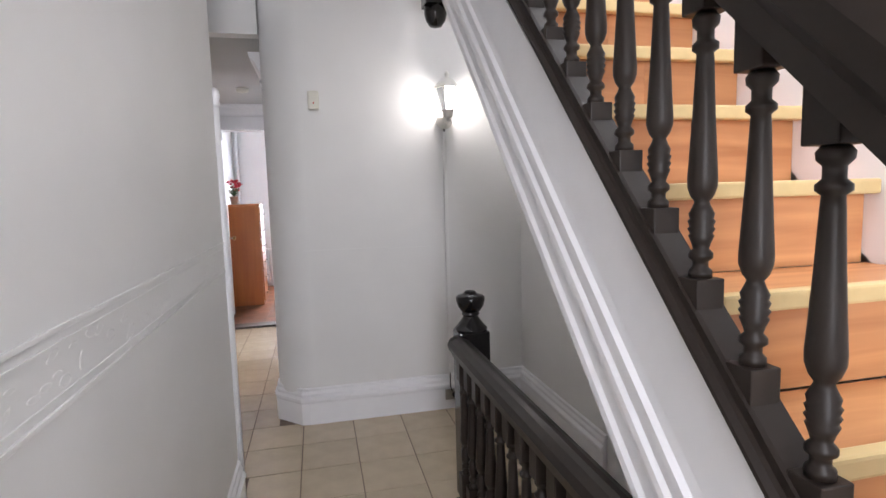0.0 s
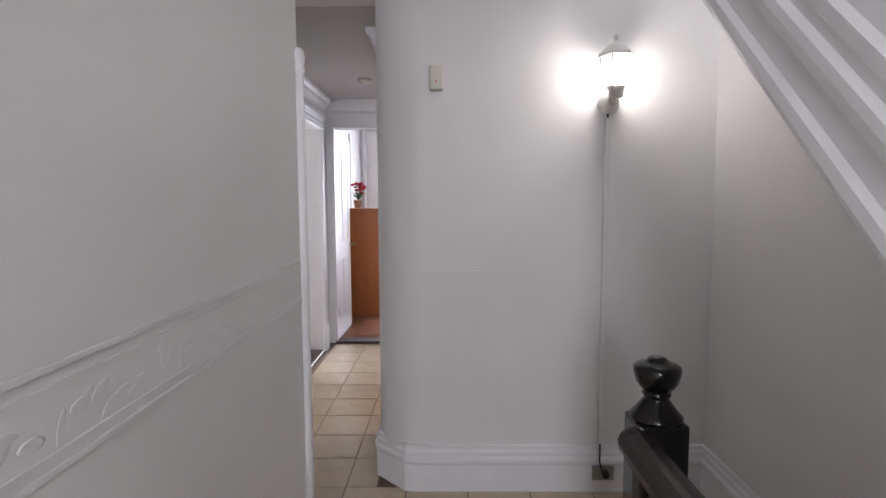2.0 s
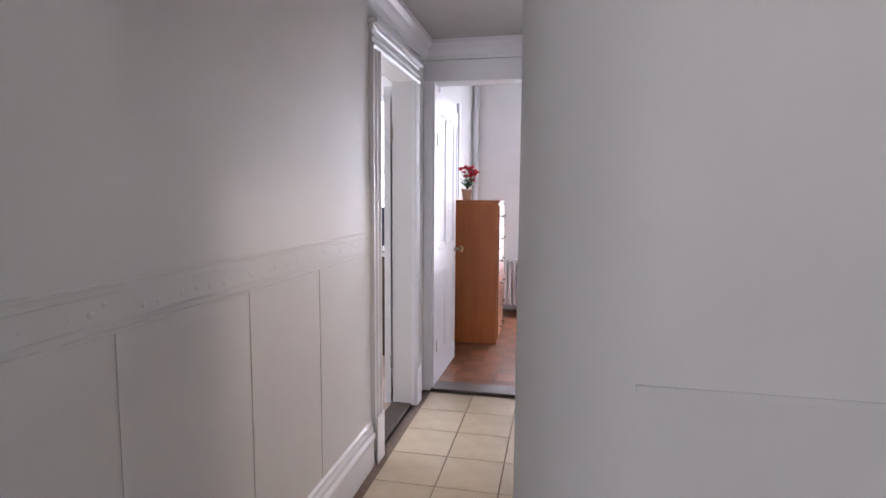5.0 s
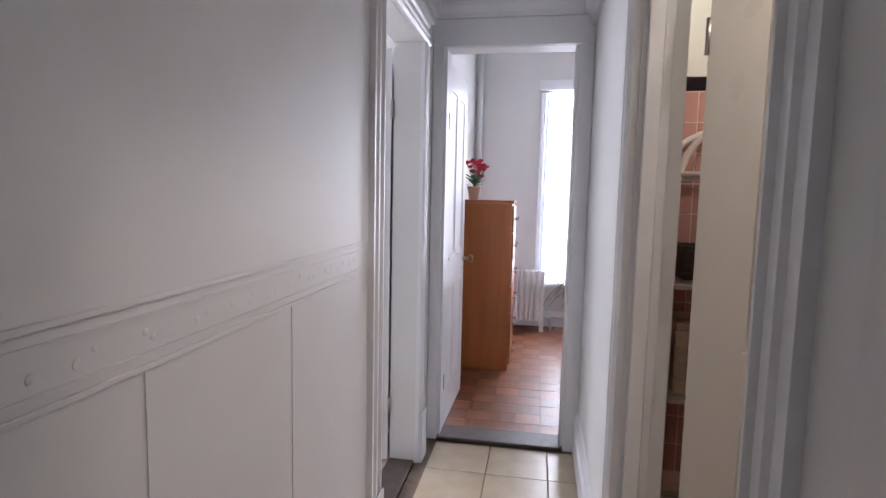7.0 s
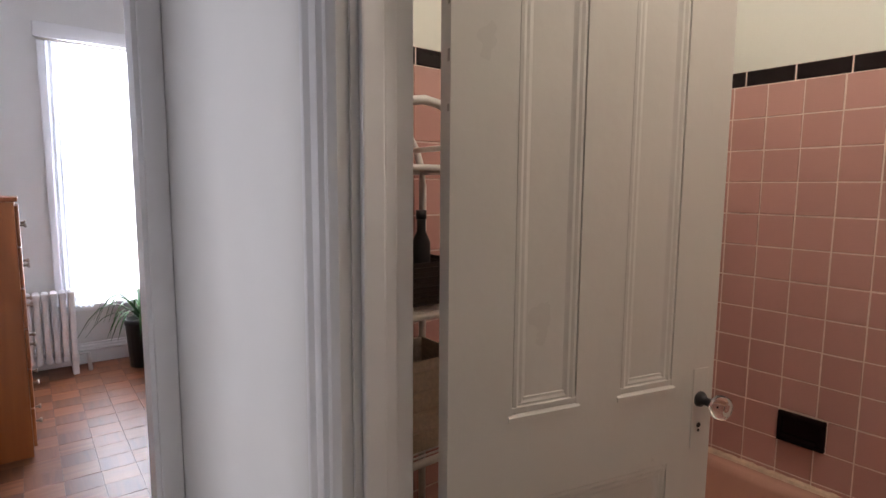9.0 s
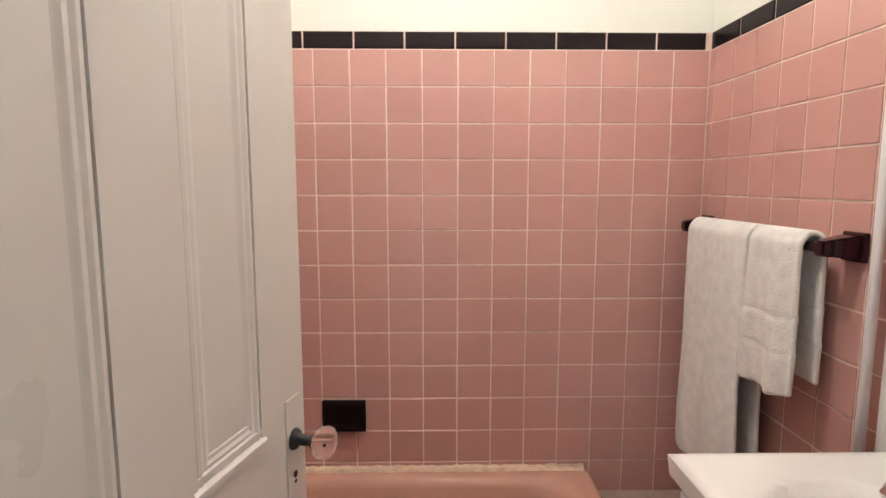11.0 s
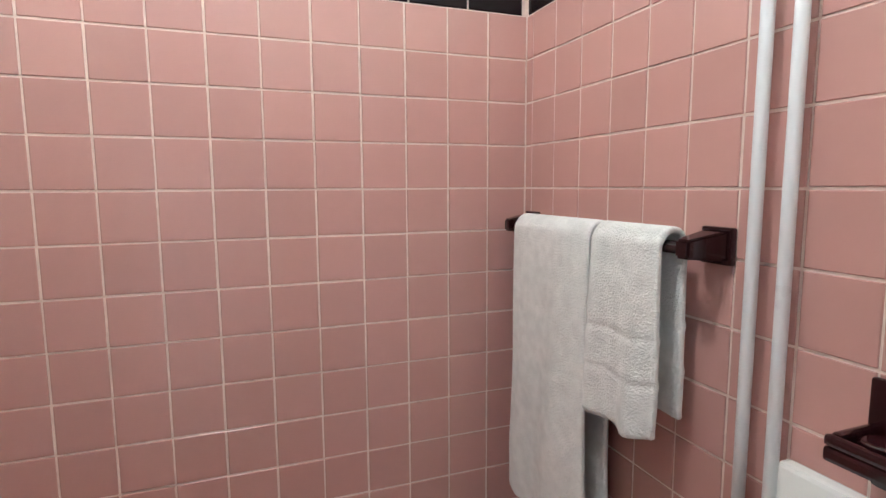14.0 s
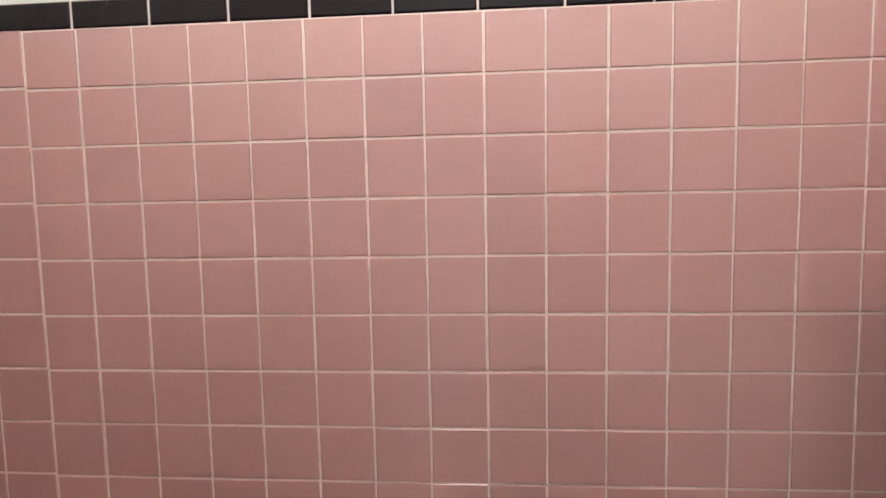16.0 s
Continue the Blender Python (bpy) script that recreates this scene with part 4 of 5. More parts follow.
# opening added out of view, where the side room's area light stands
structure("wall_side_west", boxes((-3.8, -3.7, 5.0, 5.9, 0, 2.7), (-3.8, -3.7, 7.3, 8.3, 0, 2.7), (-3.8, -3.7, 5.9, 7.3, 0, 0.6), (-3.8, -3.7, 5.9, 7.3, 2.4, 2.7)), M_WALL, "white side room wall with an added, unseen window opening")
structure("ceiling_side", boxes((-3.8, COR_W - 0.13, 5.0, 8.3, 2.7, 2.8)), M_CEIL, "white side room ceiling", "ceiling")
structure("floor_side", boxes((-3.8, COR_W - 0.13, 5.0, 8.3, -0.08, 0.0)), M_SIDE_FLOOR, "pale side room floor", "floor")
structure("backdrop_2", boxes((-6.05, -6.0, 2, 11, -2, 6)), M_DAY, "bright daylight outside the side room", "sky")
tv_stand = thing("media_cabinet", "dark wooden cabinet in the side room", "cabinet")
part("body", boxes((-2.15, -1.70, 7.55, 8.15, 0.12, 0.86), bevel=0.006), M_DARKWOOD, tv_stand)
part("top", boxes((-2.17, -1.68, 7.53, 8.17, 0.861, 0.89), bevel=0.004), M_TRIM, tv_stand)
for x, y in ((-2.1, 7.6), (-1.75, 7.6), (-2.1, 8.1), (-1.75, 8.1)):
    part("leg", boxes((x - 0.025, x + 0.025, y - 0.025, y + 0.025, 0, 0.12)), M_DARKWOOD, tv_stand)
tv = thing("television", "dark flat screen standing on the side room cabinet", "television")
part("screen", boxes((-2.2, -1.66, 7.8, 7.83, 0.93, 1.27), bevel=0.004), M_SCREEN, tv)
part("stand", boxes((-2.0, -1.86, 7.74, 7.9, 0.891, 0.929), bevel=0.004), M_SCREEN, tv)

# ---- bathroom ----
wt_e = structure("wall_bath_east", boxes((BATH_E + 0.0024, BATH_E + 0.13, BATH_S - 0.025, BATH_N, 0, 1.802)), M_GROUT, "pink glazed tiles with a black top border over the bathtub")
wt_s = structure("wall_bath_south", boxes((BATH_W - 0.02, BATH_E + 0.002, BATH_S - 0.026, BATH_S - 0.0024, 0, 1.802)), M_GROUT, "pink glazed tiles with a black top border behind the sink")
wt_n = structure("wall_bath_north", boxes((BATH_W - 0.02, BATH_E + 0.002, BATH_N + 0.0024, BATH_N + 0.12, 0, 1.802)), M_GROUT, "pink glazed tiles with a black top border")
structure("wall_bath_west", boxes((BATH_W - 0.028, BATH_W - 0.008, BATH_S - 0.025, 4.78, 0, 1.80), (BATH_W - 0.028, BATH_W - 0.008, 5.66, BATH_N, 0, 1.80)), M_PINK, "pink tiled wall beside the door")
for nm, bx in (("east", [(BATH_E + 0.004, BATH_E + 0.13, BATH_S - 0.02, BATH_N, 1.803, 2.7)]), ("south", [(BATH_W - 0.02, BATH_E + 0.003, BATH_S - 0.02, BATH_S - 0.004, 1.803, 2.7)]),
               ("north", [(BATH_W - 0.02, BATH_E + 0.003, BATH_N + 0.004, BATH_N + 0.12, 1.803, 2.7)]),
               ("west", [(BATH_W - 0.028, BATH_W - 0.004, BATH_S, 4.78, 1.803, 2.7), (BATH_W - 0.028, BATH_W - 0.004, 5.66, BATH_N, 1.803, 2.7), (BATH_W - 0.028, BATH_W - 0.004, 4.78, 5.66, 2.2, 2.7)])):
    structure("wall_bath_upper_" + nm, boxes(*bx), M_BATHWALL, "pale greenish white painted wall above the tiles")
structure("ceiling_bath", boxes((BATH_W - 0.02, BATH_E + 0.13, BATH_S - 0.02, BATH_N + 0.12, 2.701, 2.8)), M_BATHWALL, "white bathroom ceiling", "ceiling")
structure("floor_bath", boxes((BATH_W - 0.12, BATH_E, BATH_S, BATH_N, -0.05, 0.0)), M_FLOOR, "beige bathroom floor", "floor")
gl = thing("ceiling_globe_lamp", "lit glass globe lamp on the bathroom ceiling", "ceiling lamp")
part("base", lathe(bmesh.new(), [(0.07, 2.70), (0.07, 2.68), (0.05, 2.66)], (0.38, 5.1, 0), 18), M_PORC, gl)
globe = part("globe", lathe(bmesh.new(), [(0.05, 2.659), (0.085, 2.63), (0.10, 2.58), (0.09, 2.52), (0.055, 2.48), (0.01, 2.465)], (0.38, 5.1, 0), 20), M_BATHBULB, gl)
globe.visible_shadow = False

# bathtub
tub = thing("bathtub", "pink enamelled built-in bathtub with a rolled rim", "bathtub")
TX0, TX1, TY0, TY1, TZ = 0.50, 1.20, 4.58, 6.099, 0.405


def rounded(x0, x1, y0, y1, r, n=6):
    out_ = []
    for cx, cy, a in ((x1 - r, y1 - r, 0), (x0 + r, y1 - r, 90), (x0 + r, y0 + r, 180), (x1 - r, y0 + r, 270)):
        out_ += arc(cx, cy, r, a, a + 90, n)
    return out_


bm = bmesh.new()
levels = [(0.0, 0.001, 0.015), (0.0, TZ - 0.02, 0.015), (0.006, TZ - 0.005, 0.02), (0.02, TZ, 0.03), (0.06, TZ, 0.09), (0.075, TZ - 0.006, 0.11), (0.085, TZ - 0.03, 0.12), (0.11, TZ - 0.2, 0.13), (0.15, 0.1, 0.14), (0.2, 0.07, 0.14)]
rings = []
for inset, z, r in levels:
    rings.append([bm.verts.new((x, y, z)) for x, y in rounded(TX0 + inset, TX1 - 0.001 - inset * 0.8, TY0 + inset * 1.1, TY1 - inset, r)])
for a, b in zip(rings, rings[1:]):
    n = len(a)
    for i in range(n):
        f = bm.faces.new((a[i], a[(i + 1) % n], b[(i + 1) % n], b[i]))
        f.smooth = True
bm.faces.new(rings[-1])
part("tub_body", bm, M_TUB, tub)
bm = bmesh.new()
prev = None
for i in range(93):
    y = 4.60 + i * 0.0163
    w, hgt = 0.017 + rnd.uniform(0, 0.006), 0.011 + rnd.uniform(0, 0.006)
    ring = [bm.verts.new(p) for p in ((1.1995, y, TZ - 0.002), (1.1995 - w, y, TZ - 0.002), (1.1995 - w * 0.6, y, TZ + hgt * 0.6), (1.1995, y, TZ + hgt))]
    if prev:
        for k in range(4):
            bm.faces.new((prev[k], prev[(k + 1) % 4], ring[(k + 1) % 4], ring[k]))
    prev = ring
part("caulk_line", bm, M_CAULK, tub, "cracked cream caulk along the wall")

# soap niche, towel bar, towels, pipes, dish, mirror, sink
sn = thing("recessed_soap_dish", "black glazed ceramic soap dish set in the pink tiles", "soap dish")
SY0, SY1, SZ0, SZ1 = 5.318, 5.459, 0.543, 0.647
part("frame", boxes((1.185, 1.2015, SY0, SY1, SZ1 - 0.018, SZ1), (1.185, 1.2015, SY0, SY1, SZ0, SZ0 + 0.014), (1.185, 1.2015, SY0, SY0 + 0.014, SZ0 + 0.0145, SZ1 - 0.0185), (1.185, 1.2015, SY1 - 0.014, SY1, SZ0 + 0.0145, SZ1 - 0.0185), bevel=0.004), M_BTILE, sn)
part("back", boxes((1.1985, 1.2015, SY0 + 0.01, SY1 - 0.01, SZ0 + 0.01, SZ1 - 0.01)), M_BTILE, sn)
part("lip", boxes((1.165, 1.184, SY0 + 0.02, SY1 - 0.02, SZ0 + 0.02, SZ0 + 0.036), bevel=0.005), M_BTILE, sn)

bar = thing("towel_bar", "burgundy glazed ceramic towel bar on the tiled wall", "towel bar")
for x in (1.145, 0.562):
    br = part("bracket", boxes((x - 0.03, x + 0.03, BATH_S + 0.0005, BATH_S + 0.012, 1.19, 1.25), bevel=0.004), M_BURG, bar)
    bm = bmesh.new()
    ra = [bm.verts.new((x + a * 0.024, BATH_S + 0.012, 1.221 + b * 0.024)) for a, b in ((-1, -1), (1, -1), (1, 1), (-1, 1))]
    rb = [bm.verts.new((x + a * 0.014, BATH_S + 0.082, 1.217 + b * 0.015)) for a, b in ((-1, -1), (1, -1), (1, 1), (-1, 1))]
    for i in range(4):
        bm.faces.new((ra[i], ra[(i + 1) % 4], rb[(i + 1) % 4], rb[i]))
    bm.faces.new(ra[::-1])
    bm.faces.new(rb)
    bmesh.ops.bevel(bm, geom=bm.edges[:], offset=0.004, segments=2, affect='EDGES')
    part("arm", bm, M_BURG, bar)
part("bar", tube(bmesh.new(), [(0.548, BATH_S + 0.066, 1.217), (1.159, BATH_S + 0.066, 1.217)], 0.0105, 12), M_BURG, bar)


def towel(name, label, x0, x1, front, back, seed):
    """Cloth folded over the bar: front drop, over the bar, back drop."""
    r_ = random.Random(seed)
    ph = r_.uniform(0, 6)
    ob = thing(name, label, "towel", "towels on the bar")
    yb, zb, rr_ = BATH_S + 0.066, 1.222, 0.023
    n = 40
    prof = [(yb + rr_ + 0.004, zb - front * (1 - i / (n - 1)), 1 - i / (n - 1)) for i in range(n)]
    prof += [(yb + rr_ * math.cos(a), zb + rr_ * math.sin(a), 0.0) for a in [math.pi * k / 8 for k in range(1, 8)]]
    prof += [(yb - rr_ - 0.002, zb - back * i / (n - 1), 0.35 * i / (n - 1)) for i in range(n)]
    bm = bmesh.new()
    cols = 30
    rows_ = []
    for k, (y, z, amp) in enumerate(prof):
        row = []
        for i in range(cols + 1):
            u = i / cols
            fold = 0.016 * math.exp(-((u - 0.3) / 0.17) ** 2) + 0.009 * math.exp(-((u - 0.8) / 0.15) ** 2) + math.sin(u * 17 + ph * 2 + z * 5) * 0.0025
            half = min(1, max(0, (0.66 - u) / 0.3))
            half = half * half * (3 - 2 * half)
            sag = (-0.04 * u - 0.02 * half) * amp if k < n else 0
            x = x0 + (x1 - x0) * (0.5 + (u - 0.5) * (1 + 0.05 * amp))
            front_side = 1 if k < n else -0.25
            h_ = z - (zb - (front if k < n else back))
            hem = 0.0045 if 0.082 < h_ < 0.092 or h_ < 0.006 or 0.155 < h_ < 0.162 else (0.0015 if h_ < 0.082 else 0.0)
            row.append(bm.verts.new((x + 0.006 * math.sin(z * 14 + ph + u * 3) * amp, y + front_side * (abs(fold) * (0.25 + amp) + 0.004 * amp) - hem, z + sag * (1 if amp > 0.3 else amp * 3))))
        rows_.append(row)
    for a, b in zip(rows_, rows_[1:]):
        for i in range(cols):
            f = bm.faces.new((a[i], a[i + 1], b[i + 1], b[i]))
            f.smooth = True
    cloth = part("cloth", bm, M_TOWEL, ob)
    sol = cloth.modifiers.new("thick", 'SOLIDIFY')
    sol.thickness = 0.012
    sol.offset = 0
    sub = cloth.modifiers.new("smooth", 'SUBSURF')
    sub.levels = sub.render_levels = 1
    return ob


towel("bath_towel", "long white terry bath towel folded over the bar", 0.778, 1.075, 0.635, 0.60, 4)
towel("hand_towel", "short white terry hand towel folded over the bar", 0.592, 0.768, 0.305, 0.30, 9)

for x in (0.483, 0.433):
    pp = thing("water_pipe", "white painted vertical water pipe in front of the tiles", "pipe", "pipes beside the sink")
    part("pipe", tube(bmesh.new(), [(x, BATH_S + 0.026, 0.001), (x, BATH_S + 0.026, 2.7)], 0.0095, 14), M_PIPE, pp)

dish = thing("wall_soap_dish", "burgundy glazed ceramic soap and tumbler holder on the tiles", "soap dish")
part("back_plate", boxes((0.205, 0.325, BATH_S + 0.0005, BATH_S + 0.012, 0.972, 1.085), bevel=0.004), M_BURG, dish)
tray = part("tray", boxes((0.212, 0.318, BATH_S + 0.0125, BATH_S + 0.10, 1.0, 1.018), (0.212, 0.318, BATH_S + 0.088, BATH_S + 0.10, 1.0185, 1.032), (0.212, 0.224, BATH_S + 0.0125, BATH_S + 0.0875, 1.0185, 1.032), (0.306, 0.318, BATH_S + 0.0125, BATH_S + 0.0875, 1.0185, 1.032), bevel=0.005), M_BURG, dish)
part("bracket", boxes((0.235, 0.295, BATH_S + 0.0125, BATH_S + 0.055, 0.972, 0.9995), bevel=0.01), M_BURG, dish)
part("divider", lathe(lathe(bmesh.new(), [(0.02, 1.0185), (0.022, 1.026), (0.016, 1.027)], (0.245, BATH_S + 0.05, 0), 16), [(0.02, 1.0185), (0.022, 1.026), (0.016, 1.027)], (0.287, BATH_S + 0.05, 0), 16), M_BURG, dish)
dark = thing("toothbrush_holder", "burgundy glazed ceramic holder on the tiles", "holder")
part("holder", boxes((0.075, 0.125, BATH_S + 0.0005, BATH_S + 0.05, 0.985, 1.06), bevel=0.006), M_BURG, dark)

mc = thing("wall_mirror", "old frameless mirror with rust spots along its edge", "mirror")
part("glass", boxes((-0.24, 0.291, BATH_S + 0.004, BATH_S + 0.010, 1.204, 1.95)), M_MIRROR, mc)
part("edge", boxes((0.2915, 0.2955, BATH_S + 0.002, BATH_S + 0.0112, 1.20, 1.954), (-0.244, 0.291, BATH_S + 0.002, BATH_S + 0.0112, 1.20, 1.2035)), M_RUST, mc)
bm = bmesh.new()
for k in range(46):
    if k % 2:
        lathe(bm, [(rnd.uniform(0.001, 0.0035), BATH_S + 0.0101), (0.001, BATH_S + 0.0108)], (0.291 - rnd.uniform(0, 0.004), 0, rnd.uniform(1.21, 1.9)), 6, 'y')
    else:
        lathe(bm, [(rnd.uniform(0.001, 0.0035), BATH_S + 0.0101), (0.001, BATH_S + 0.0108)], (rnd.uniform(-0.2, 0.28), 0, 1.204 + rnd.uniform(0, 0.004)), 6, 'y')
lathe(bm, [(0.008, BATH_S + 0.0101), (0.004, BATH_S + 0.011)], (0.25, 0, 1.208), 8, 'y')
lathe(bm, [(0.008, BATH_S + 0.0101), (0.006, BATH_S + 0.014)], (0.29, 0, 1.27), 8, 'y')
tagged(part("rust_spots", bm, M_RUST, mc), kind="stuff")

sink = thing("bathroom_sink", "white one-piece porcelain sink top with a backsplash", "sink")
SX0, SX1, SYF, STZ = -0.20, 0.425, 4.675, 0.868
bm = bmesh.new()
NX, NY = 40, 28
grid = []
for i in range(NX + 1):
    col = []
    for j in range(NY + 1):
        x = SX0 + (SX1 - SX0) * i / NX
        y = BATH_S + 0.002 + (SYF - BATH_S - 0.002) * j / NY
        q = ((x - 0.10) / 0.215) ** 2 + ((y - 4.485) / 0.145) ** 2
        z = STZ - (0.12 * max(0, 1 - q) ** 0.45 if q < 1 else 0)
        edge = max(abs(i - NX / 2) * 2 / NX, j / NY)
        if q >= 1 and (i in (0, NX) or j == NY):
            z -= 0.008
        col.append(bm.verts.new((x, y, z)))
    grid.append(col)
for i in range(NX):
    for j in range(NY):
        f = bm.faces.new((grid[i][j], grid[i + 1][j], grid[i + 1][j + 1], grid[i][j + 1]))
        f.smooth = True
rim = [grid[i][0] for i in range(NX + 1)] + [grid[NX][j] for j in range(1, NY + 1)] + [grid[i][NY] for i in range(NX - 1, -1, -1)] + [grid[0][j] for j in range(NY - 1, 0, -1)]
low = [bm.verts.new((v.co.x * 0.99 + 0.001, v.co.y - 0.004, STZ - 0.045)) for v in rim]
for i in range(len(rim)):
    f = bm.faces.new((rim[i], rim[(i + 1) % len(rim)], low[(i + 1) % len(rim)], low[i]))
part("basin", bm, M_PORC, sink)
part("backsplash", boxes((SX0, SX1, BATH_S + 0.001, BATH_S + 0.026, STZ - 0.002, 0.932), bevel=0.007), M_PORC, sink)
fa = thing("faucet", "chrome single-lever faucet on the sink", "faucet")
FX, FY = 0.16, 4.325
part("base", boxes((FX - 0.075, FX + 0.075, FY - 0.024, FY + 0.024, STZ, STZ + 0.014), bevel=0.006), M_CHROME, fa)
part("body", lathe(bmesh.new(), [(0.033, STZ + 0.0145), (0.031, STZ + 0.05), (0.027, STZ + 0.065), (0.014, STZ + 0.074)], (FX, FY, 0), 18), M_CHROME, fa)
bm = lathe(bmesh.new(), [(0.006, -0.062), (0.022, -0.055), (0.031, -0.03), (0.033, 0.0), (0.029, 0.03), (0.02, 0.052), (0.006, 0.06)], (0, 0, 0), 18, 'y')
bm.transform(pose(FX + 0.035, FY + 0.062, STZ + 0.042, -8, 0, -28) @ Matrix.Diagonal((1.0, 1.25, 0.72, 1)))
part("spout", bm, M_CHROME, fa)
part("lever", tube(bmesh.new(), [(FX, FY, STZ + 0.07), (FX + 0.002, FY + 0.004, STZ + 0.092), (FX + 0.03, FY + 0.03, STZ + 0.108), (FX + 0.05, FY + 0.06, STZ + 0.115)], 0.012, 10), M_CHROME, fa)
van = thing("vanity_cabinet", "white bathroom vanity cabinet under the sink", "cabinet")
part("body", boxes((SX0 + 0.02, SX1 - 0.02, BATH_S + 0.002, SYF - 0.03, 0, STZ - 0.13), (SX0 + 0.02, SX1 - 0.02, SYF - 0.05, SYF - 0.03, STZ - 0.129, STZ - 0.047)), M_TRIM, van)
for xa, xb in ((SX0 + 0.03, 0.11), (0.115, SX1 - 0.03)):
    dd = part("door", boxes((xa, xb, SYF - 0.029, SYF - 0.012, 0.08, STZ - 0.06), bevel=0.004), M_TRIM, van)
    part("handle", lathe(bmesh.new(), [(0.006, SYF - 0.0115), (0.006, SYF), (0.012, SYF + 0.008), (0.01, SYF + 0.014)], ((xa + xb) / 2, 0, 0.6), 10, 'y'), M_CHROME, dd)

# wire shelf rack behind the door
rack = thing("wire_shelf_rack", "white tubular shelf rack with an arched top behind the door", "shelf")
RX0, RX1, RY0, RY1 = -0.22, 0.118, 5.82, 6.06
for y in (RY0, RY1):
    pts = [(RX0, y, 0.0), (RX0, y, 1.40)] + [((RX0 + RX1) / 2 - (RX1 - RX0) / 2 * math.cos(a), y, 1.40 + 0.2 * math.sin(a)) for a in [math.pi * k / 12 for k in range(1, 12)]] + [(RX1, y, 1.40), (RX1, y, 0.0)]
    part("arched_frame", tube(bmesh.new(), pts, 0.011, 10), M_WHITE_METAL, rack)
part("brace", tube(bmesh.new(), [((RX0 + RX1) / 2, RY0, 1.60), ((RX0 + RX1) / 2, RY1, 1.60)], 0.008, 8), M_WHITE_METAL, rack)
part("brace", tube(bmesh.new(), [(RX1 - 0.03, RY0, 1.50), (RX1 - 0.03, RY1, 1.50)], 0.008, 8), M_WHITE_METAL, rack)
for z in (0.25, 0.70, 1.08, 1.44):
    bm = bmesh.new()
    for y in (RY0, RY1):
        tube(bm, [(RX0, y, z), (RX1, y, z)], 0.010, 8)
    for x in (RX0, RX1):
        tube(bm, [(x, RY0, z), (x, RY1, z)], 0.010, 8)
    shelf = part("shelf", bm, M_WHITE_METAL, rack)
    for k in range(1, 12):
        y = RY0 + (RY1 - RY0) * k / 12
        part("wire", tube(bmesh.new(), [(RX0, y, z + 0.006), (RX1, y, z + 0.006)], 0.003, 6), M_WHITE_METAL, shelf)


def basket(name, label, x0, x1, y0, y1, z0, z1, material):
    ob = thing(name, label, "basket")
    n = 9
    for k in range(n):
        za, zb = z0 + (z1 - z0) * k / n, z0 + (z1 - z0) * (k + 1) / n - 0.001
        o = 0.003 * (k % 2)
        part("band", boxes((x0 - o, x1 + o, y0 - o, y0 + 0.006, za, zb), (x0 - o, x1 + o, y1 - 0.006, y1 + o, za, zb), (x0 - o, x0 + 0.006, y0 + 0.0065, y1 - 0.0065, za, zb), (x1 - 0.006, x1 + o, y0 + 0.0065, y1 - 0.0065, za, zb), bevel=0.001), material, ob)
    part("bottom", boxes((x0 + 0.007, x1 - 0.007, y0 + 0.007, y1 - 0.007, z0, z0 + 0.008)), material, ob)
    return ob


basket("wicker_basket", "cream wicker basket on the shelf rack", -0.19, 0.095, 5.84, 6.03, 0.72, 0.96, M_BASKET)
basket("dark_basket", "dark wicker basket on the shelf rack", -0.18, 0.085, 5.84, 6.03, 1.10, 1.21, M_DARKBASKET)
bt = thing("dark_bottle", "dark bottle standing in the dark basket", "bottle")
part("bottle", lathe(bmesh.new(), [(0.025, 1.11), (0.025, 1.25), (0.012, 1.28), (0.012, 1.31)], (0.02, 5.93, 0), 14), M_BLACKPOT, bt)
part("cap", lathe(bmesh.new(), [(0.014, 1.311), (0.014, 1.335)], (0.02, 5.93, 0), 12), M_BLACKPOT, bt)

# ---- floors and their pieces ----
floor = structure("floor", boxes((COR_W, 0.47, HALL_S, COR_N, -0.12, -0.004), (0.47, HALL_E, 3.0, HALL_N, -0.12, -0.004)), M_FGROUT, "beige ceramic floor tiles with dark joints", "floor")


def tile_mesh(name, w, h, t, bevel, material, axis):
    """A tile with worn edges, its face towards +axis, centred on its place."""
    bm = bmesh.new()
    lo = [(-w, -h), (w, -h), (w, h), (-w, h)]
    base = [bm.verts.new((a / 2, b / 2, -t)) for a, b in lo]
    mid = [bm.verts.new((a / 2, b / 2, -bevel)) for a, b in lo]
    top = [bm.verts.new(((abs(a) - 2 * bevel) / 2 * (1 if a > 0 else -1), (abs(b) - 2 * bevel) / 2 * (1 if b > 0 else -1), 0)) for a, b in lo]
    for r0, r1 in ((base, mid), (mid, top)):
        for i in range(4):
            bm.faces.new((r0[i], r0[(i + 1) % 4], r1[(i + 1) % 4], r1[i]))
    bm.faces.new(top)
    turn = {'z': Matrix(), '-x': Matrix.Rotation(radians(-90), 4, 'Y'), 'y': Matrix.Rotation(radians(-90), 4, 'X'), '-y': Matrix.Rotation(radians(90), 4, 'X')}[axis]
    bm.transform(turn)
    return mesh_of(name, bm, material)


tiles = {}


def tile(name, parent, place, w, h, t, bevel, material, axis):
    key = (name, round(w, 3), round(h, 3), axis, material.name)
    if key not in tiles:
        tiles[key] = tile_mesh(name, w, h, t, bevel, material, axis)
    ob = new(name, tiles[key])
    ob.location = place
    ob.parent = parent
    return ob


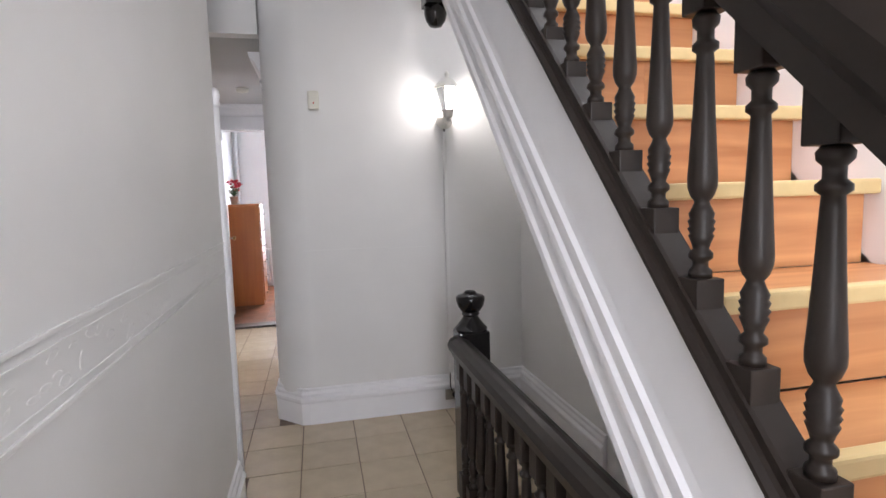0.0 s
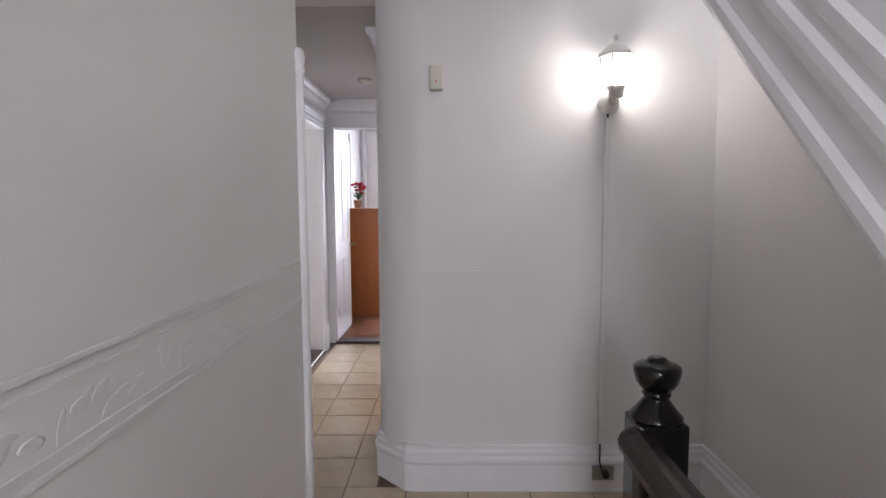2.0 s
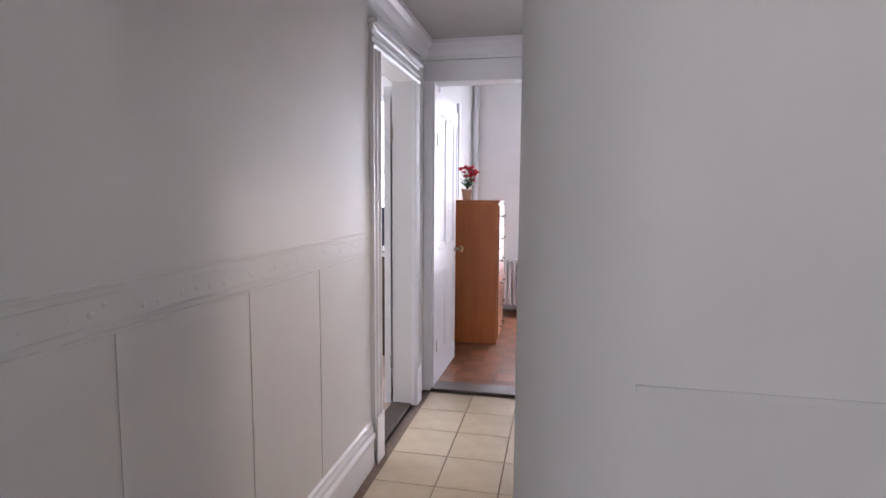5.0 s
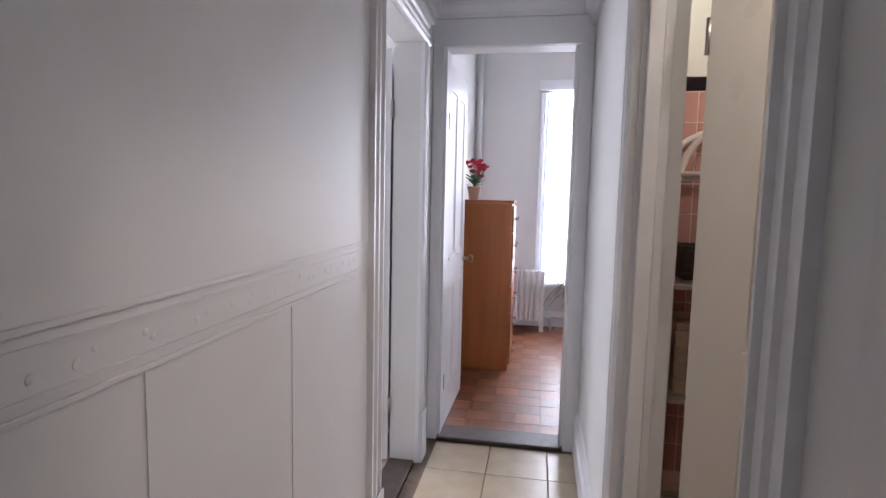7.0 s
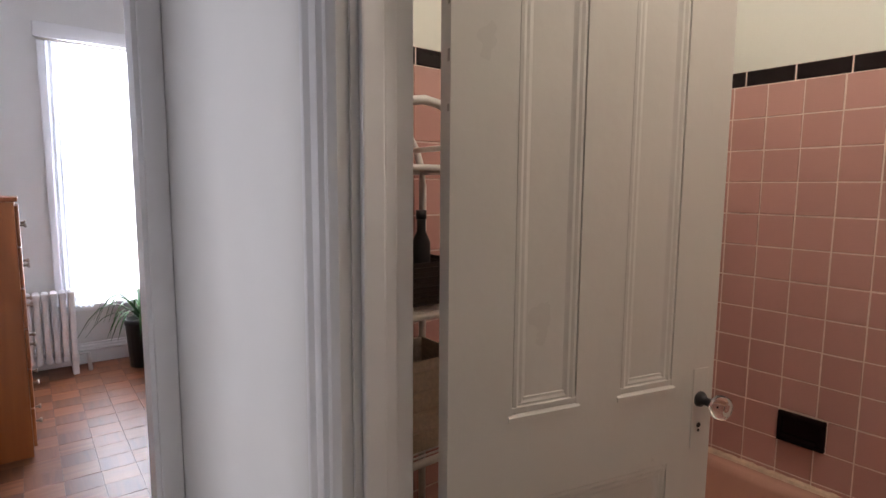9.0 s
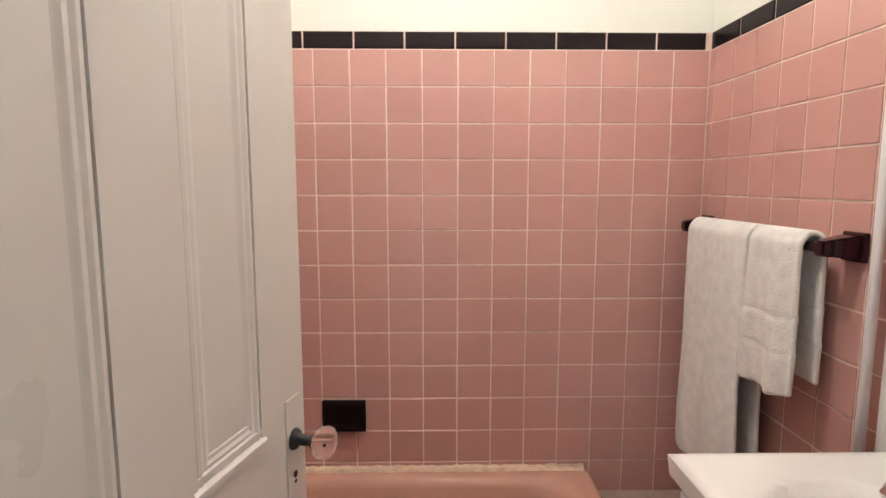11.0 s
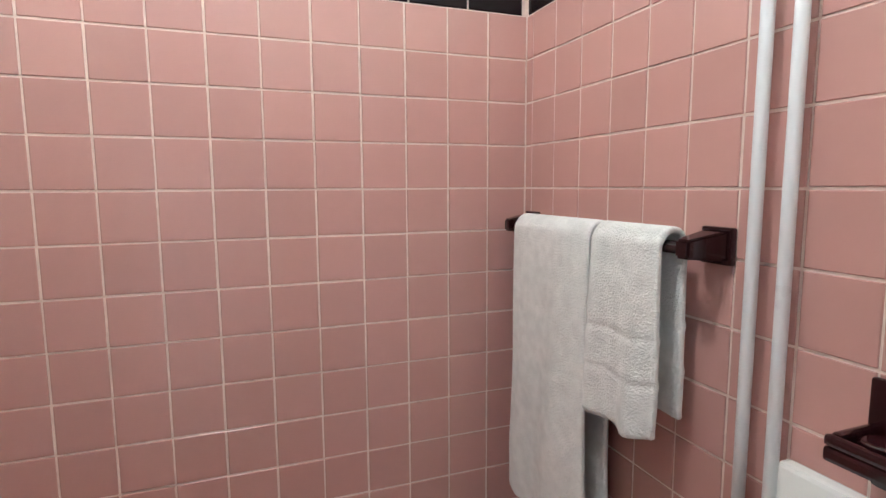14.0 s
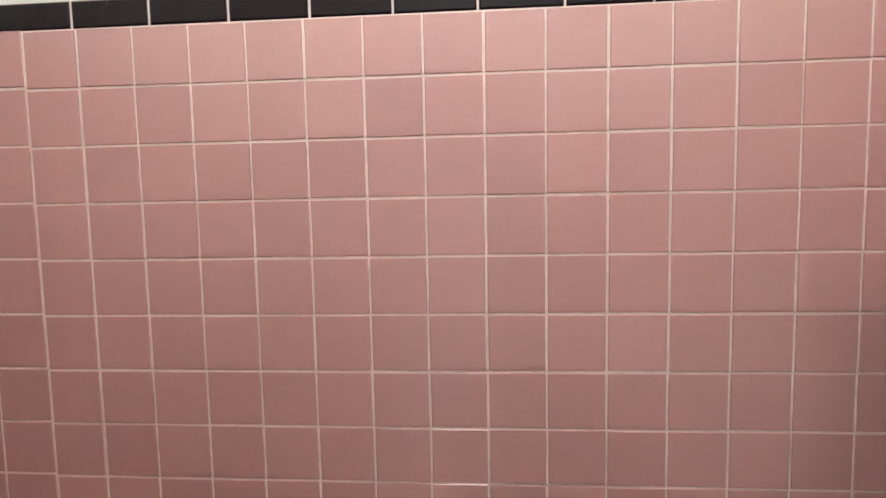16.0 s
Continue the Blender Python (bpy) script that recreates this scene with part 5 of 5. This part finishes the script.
FT = 0.303
rt = random.Random(2)
for i in range(-4, 6):
    for j in range(-19, 11):
        x0, y0 = 0.05 + FT * i, 4.12 + FT * 0.993 * j
        x1, y1 = x0 + FT, y0 + FT * 0.993
        xa, xb = max(x0, COR_W), min(x1, HALL_E)
        ya, yb = max(y0, HALL_S), min(y1, COR_N - 0.03)
        if (y0 + y1) / 2 < 3.4:
            xa = max(xa, HALL_W)
        if (y0 + y1) / 2 > 4.2:
            xb = min(xb, COR_E)
        if yb < 3.02:
            xb = min(xb, 0.47)
        elif y0 < 3.0 and x1 > 0.47:
            ya = max(ya, 3.0)
        if xb - xa < 0.02 or yb - ya < 0.02:
            continue
        tile("floor_tile", floor, ((xa + xb) / 2, (ya + yb) / 2, rt.uniform(-0.0006, 0.0004)), xb - xa - 0.005, yb - ya - 0.005, 0.004, 0.0015, M_FLOOR, 'z')

# parquet blocks, laid in alternating directions
pf = structure("floor_bedroom", boxes((BW, BE, COR_N + 0.13, BN, -0.1, -0.003)), M_SADDLE, "worn reddish brown parquet floor", "floor")
PB = 0.15
far = {0: bmesh.new(), 1: bmesh.new()}
count = 0
for j in range(24):
    for i in range(26):
        x, y = BW + PB * (i + 0.5), COR_N + 0.145 + PB * (j + 0.5)
        if x + PB / 2 > BE or y + PB / 2 > BN:
            continue
        odd = (i + j) % 2
        if -1.3 < x < -0.2 and y < 9.6 and count < 300:
            tile("parquet_block", pf, (x, y, rt.uniform(-0.0004, 0.0004)), PB - 0.0012, PB - 0.0012, 0.003, 0.0006, M_PARQ_X if odd else M_PARQ_Y, 'z')
            count += 1
        else:
            box(far[odd], x - PB / 2 + 0.0006, x + PB / 2 - 0.0006, y - PB / 2 + 0.0006, y + PB / 2 - 0.0006, -0.003, 0)
for k in (0, 1):
    tagged(part("parquet_rest", far[k], M_PARQ_X if k else M_PARQ_Y, pf), kind="stuff")

# bathroom wall tiles
TP = 0.11
rw = random.Random(7)
GAP = 0.0046


def wobble(v):
    return v + rw.uniform(-0.0006, 0.0006)


for s in range(17):
    for k in range(13):
        y0, y1 = BATH_S + TP * s, min(BATH_S + TP * (s + 1), BATH_N)
        z1 = TILE_TOP - TP * k
        if s in (9, 10) and k == 10:
            if s == 9:
                y1 = SY0
                if y1 - y0 < 0.03:
                    continue
            else:
                continue
        gap = GAP + (0.003 if s == 14 else 0)
        tile("wall_tile", wt_e, (BATH_E + rw.uniform(-0.0003, 0.0003), wobble((y0 + y1) / 2), wobble(z1 - TP / 2 + (0.004 if s > 14 else 0))), TP - GAP, y1 - y0 - gap, 0.004, 0.0012, M_PINK, '-x')
for s in range(12):
    y0, y1 = BATH_S + 0.012 + 0.1535 * s, min(BATH_S + 0.012 + 0.1535 * (s + 1), BATH_N)
    tile("border_tile", wt_e, (BATH_E - 0.001, (y0 + y1) / 2, TILE_TOP + 0.026), 0.05, y1 - y0 - GAP, 0.009, 0.003, M_BTILE, '-x')
edges = [1.2, 1.168] + [1.168 - 0.1055 * n for n in range(1, 14)] + [BATH_W]
for wall, yw, ax in ((wt_s, BATH_S, 'y'), (wt_n, BATH_N, '-y')):
    for a, b in zip(edges, edges[1:]):
        for k in range(14 if wall is wt_s else 13):
            tile("wall_tile", wall, (wobble((a + b) / 2), yw - rw.uniform(-0.0003, 0.0003), wobble(TILE_TOP - TP * (k + 0.5))), a - b - GAP, TP - GAP, 0.004, 0.0012, M_PINK, ax)
    for n in range(10):
        a, b = 1.196 - 0.1535 * n, max(1.196 - 0.1535 * (n + 1), BATH_W)
        if a - b > 0.01:
            tile("border_tile", wall, ((a + b) / 2, yw + (0.001 if ax == 'y' else -0.001), TILE_TOP + 0.026), a - b - GAP, 0.05, 0.009, 0.003, M_BTILE, ax)
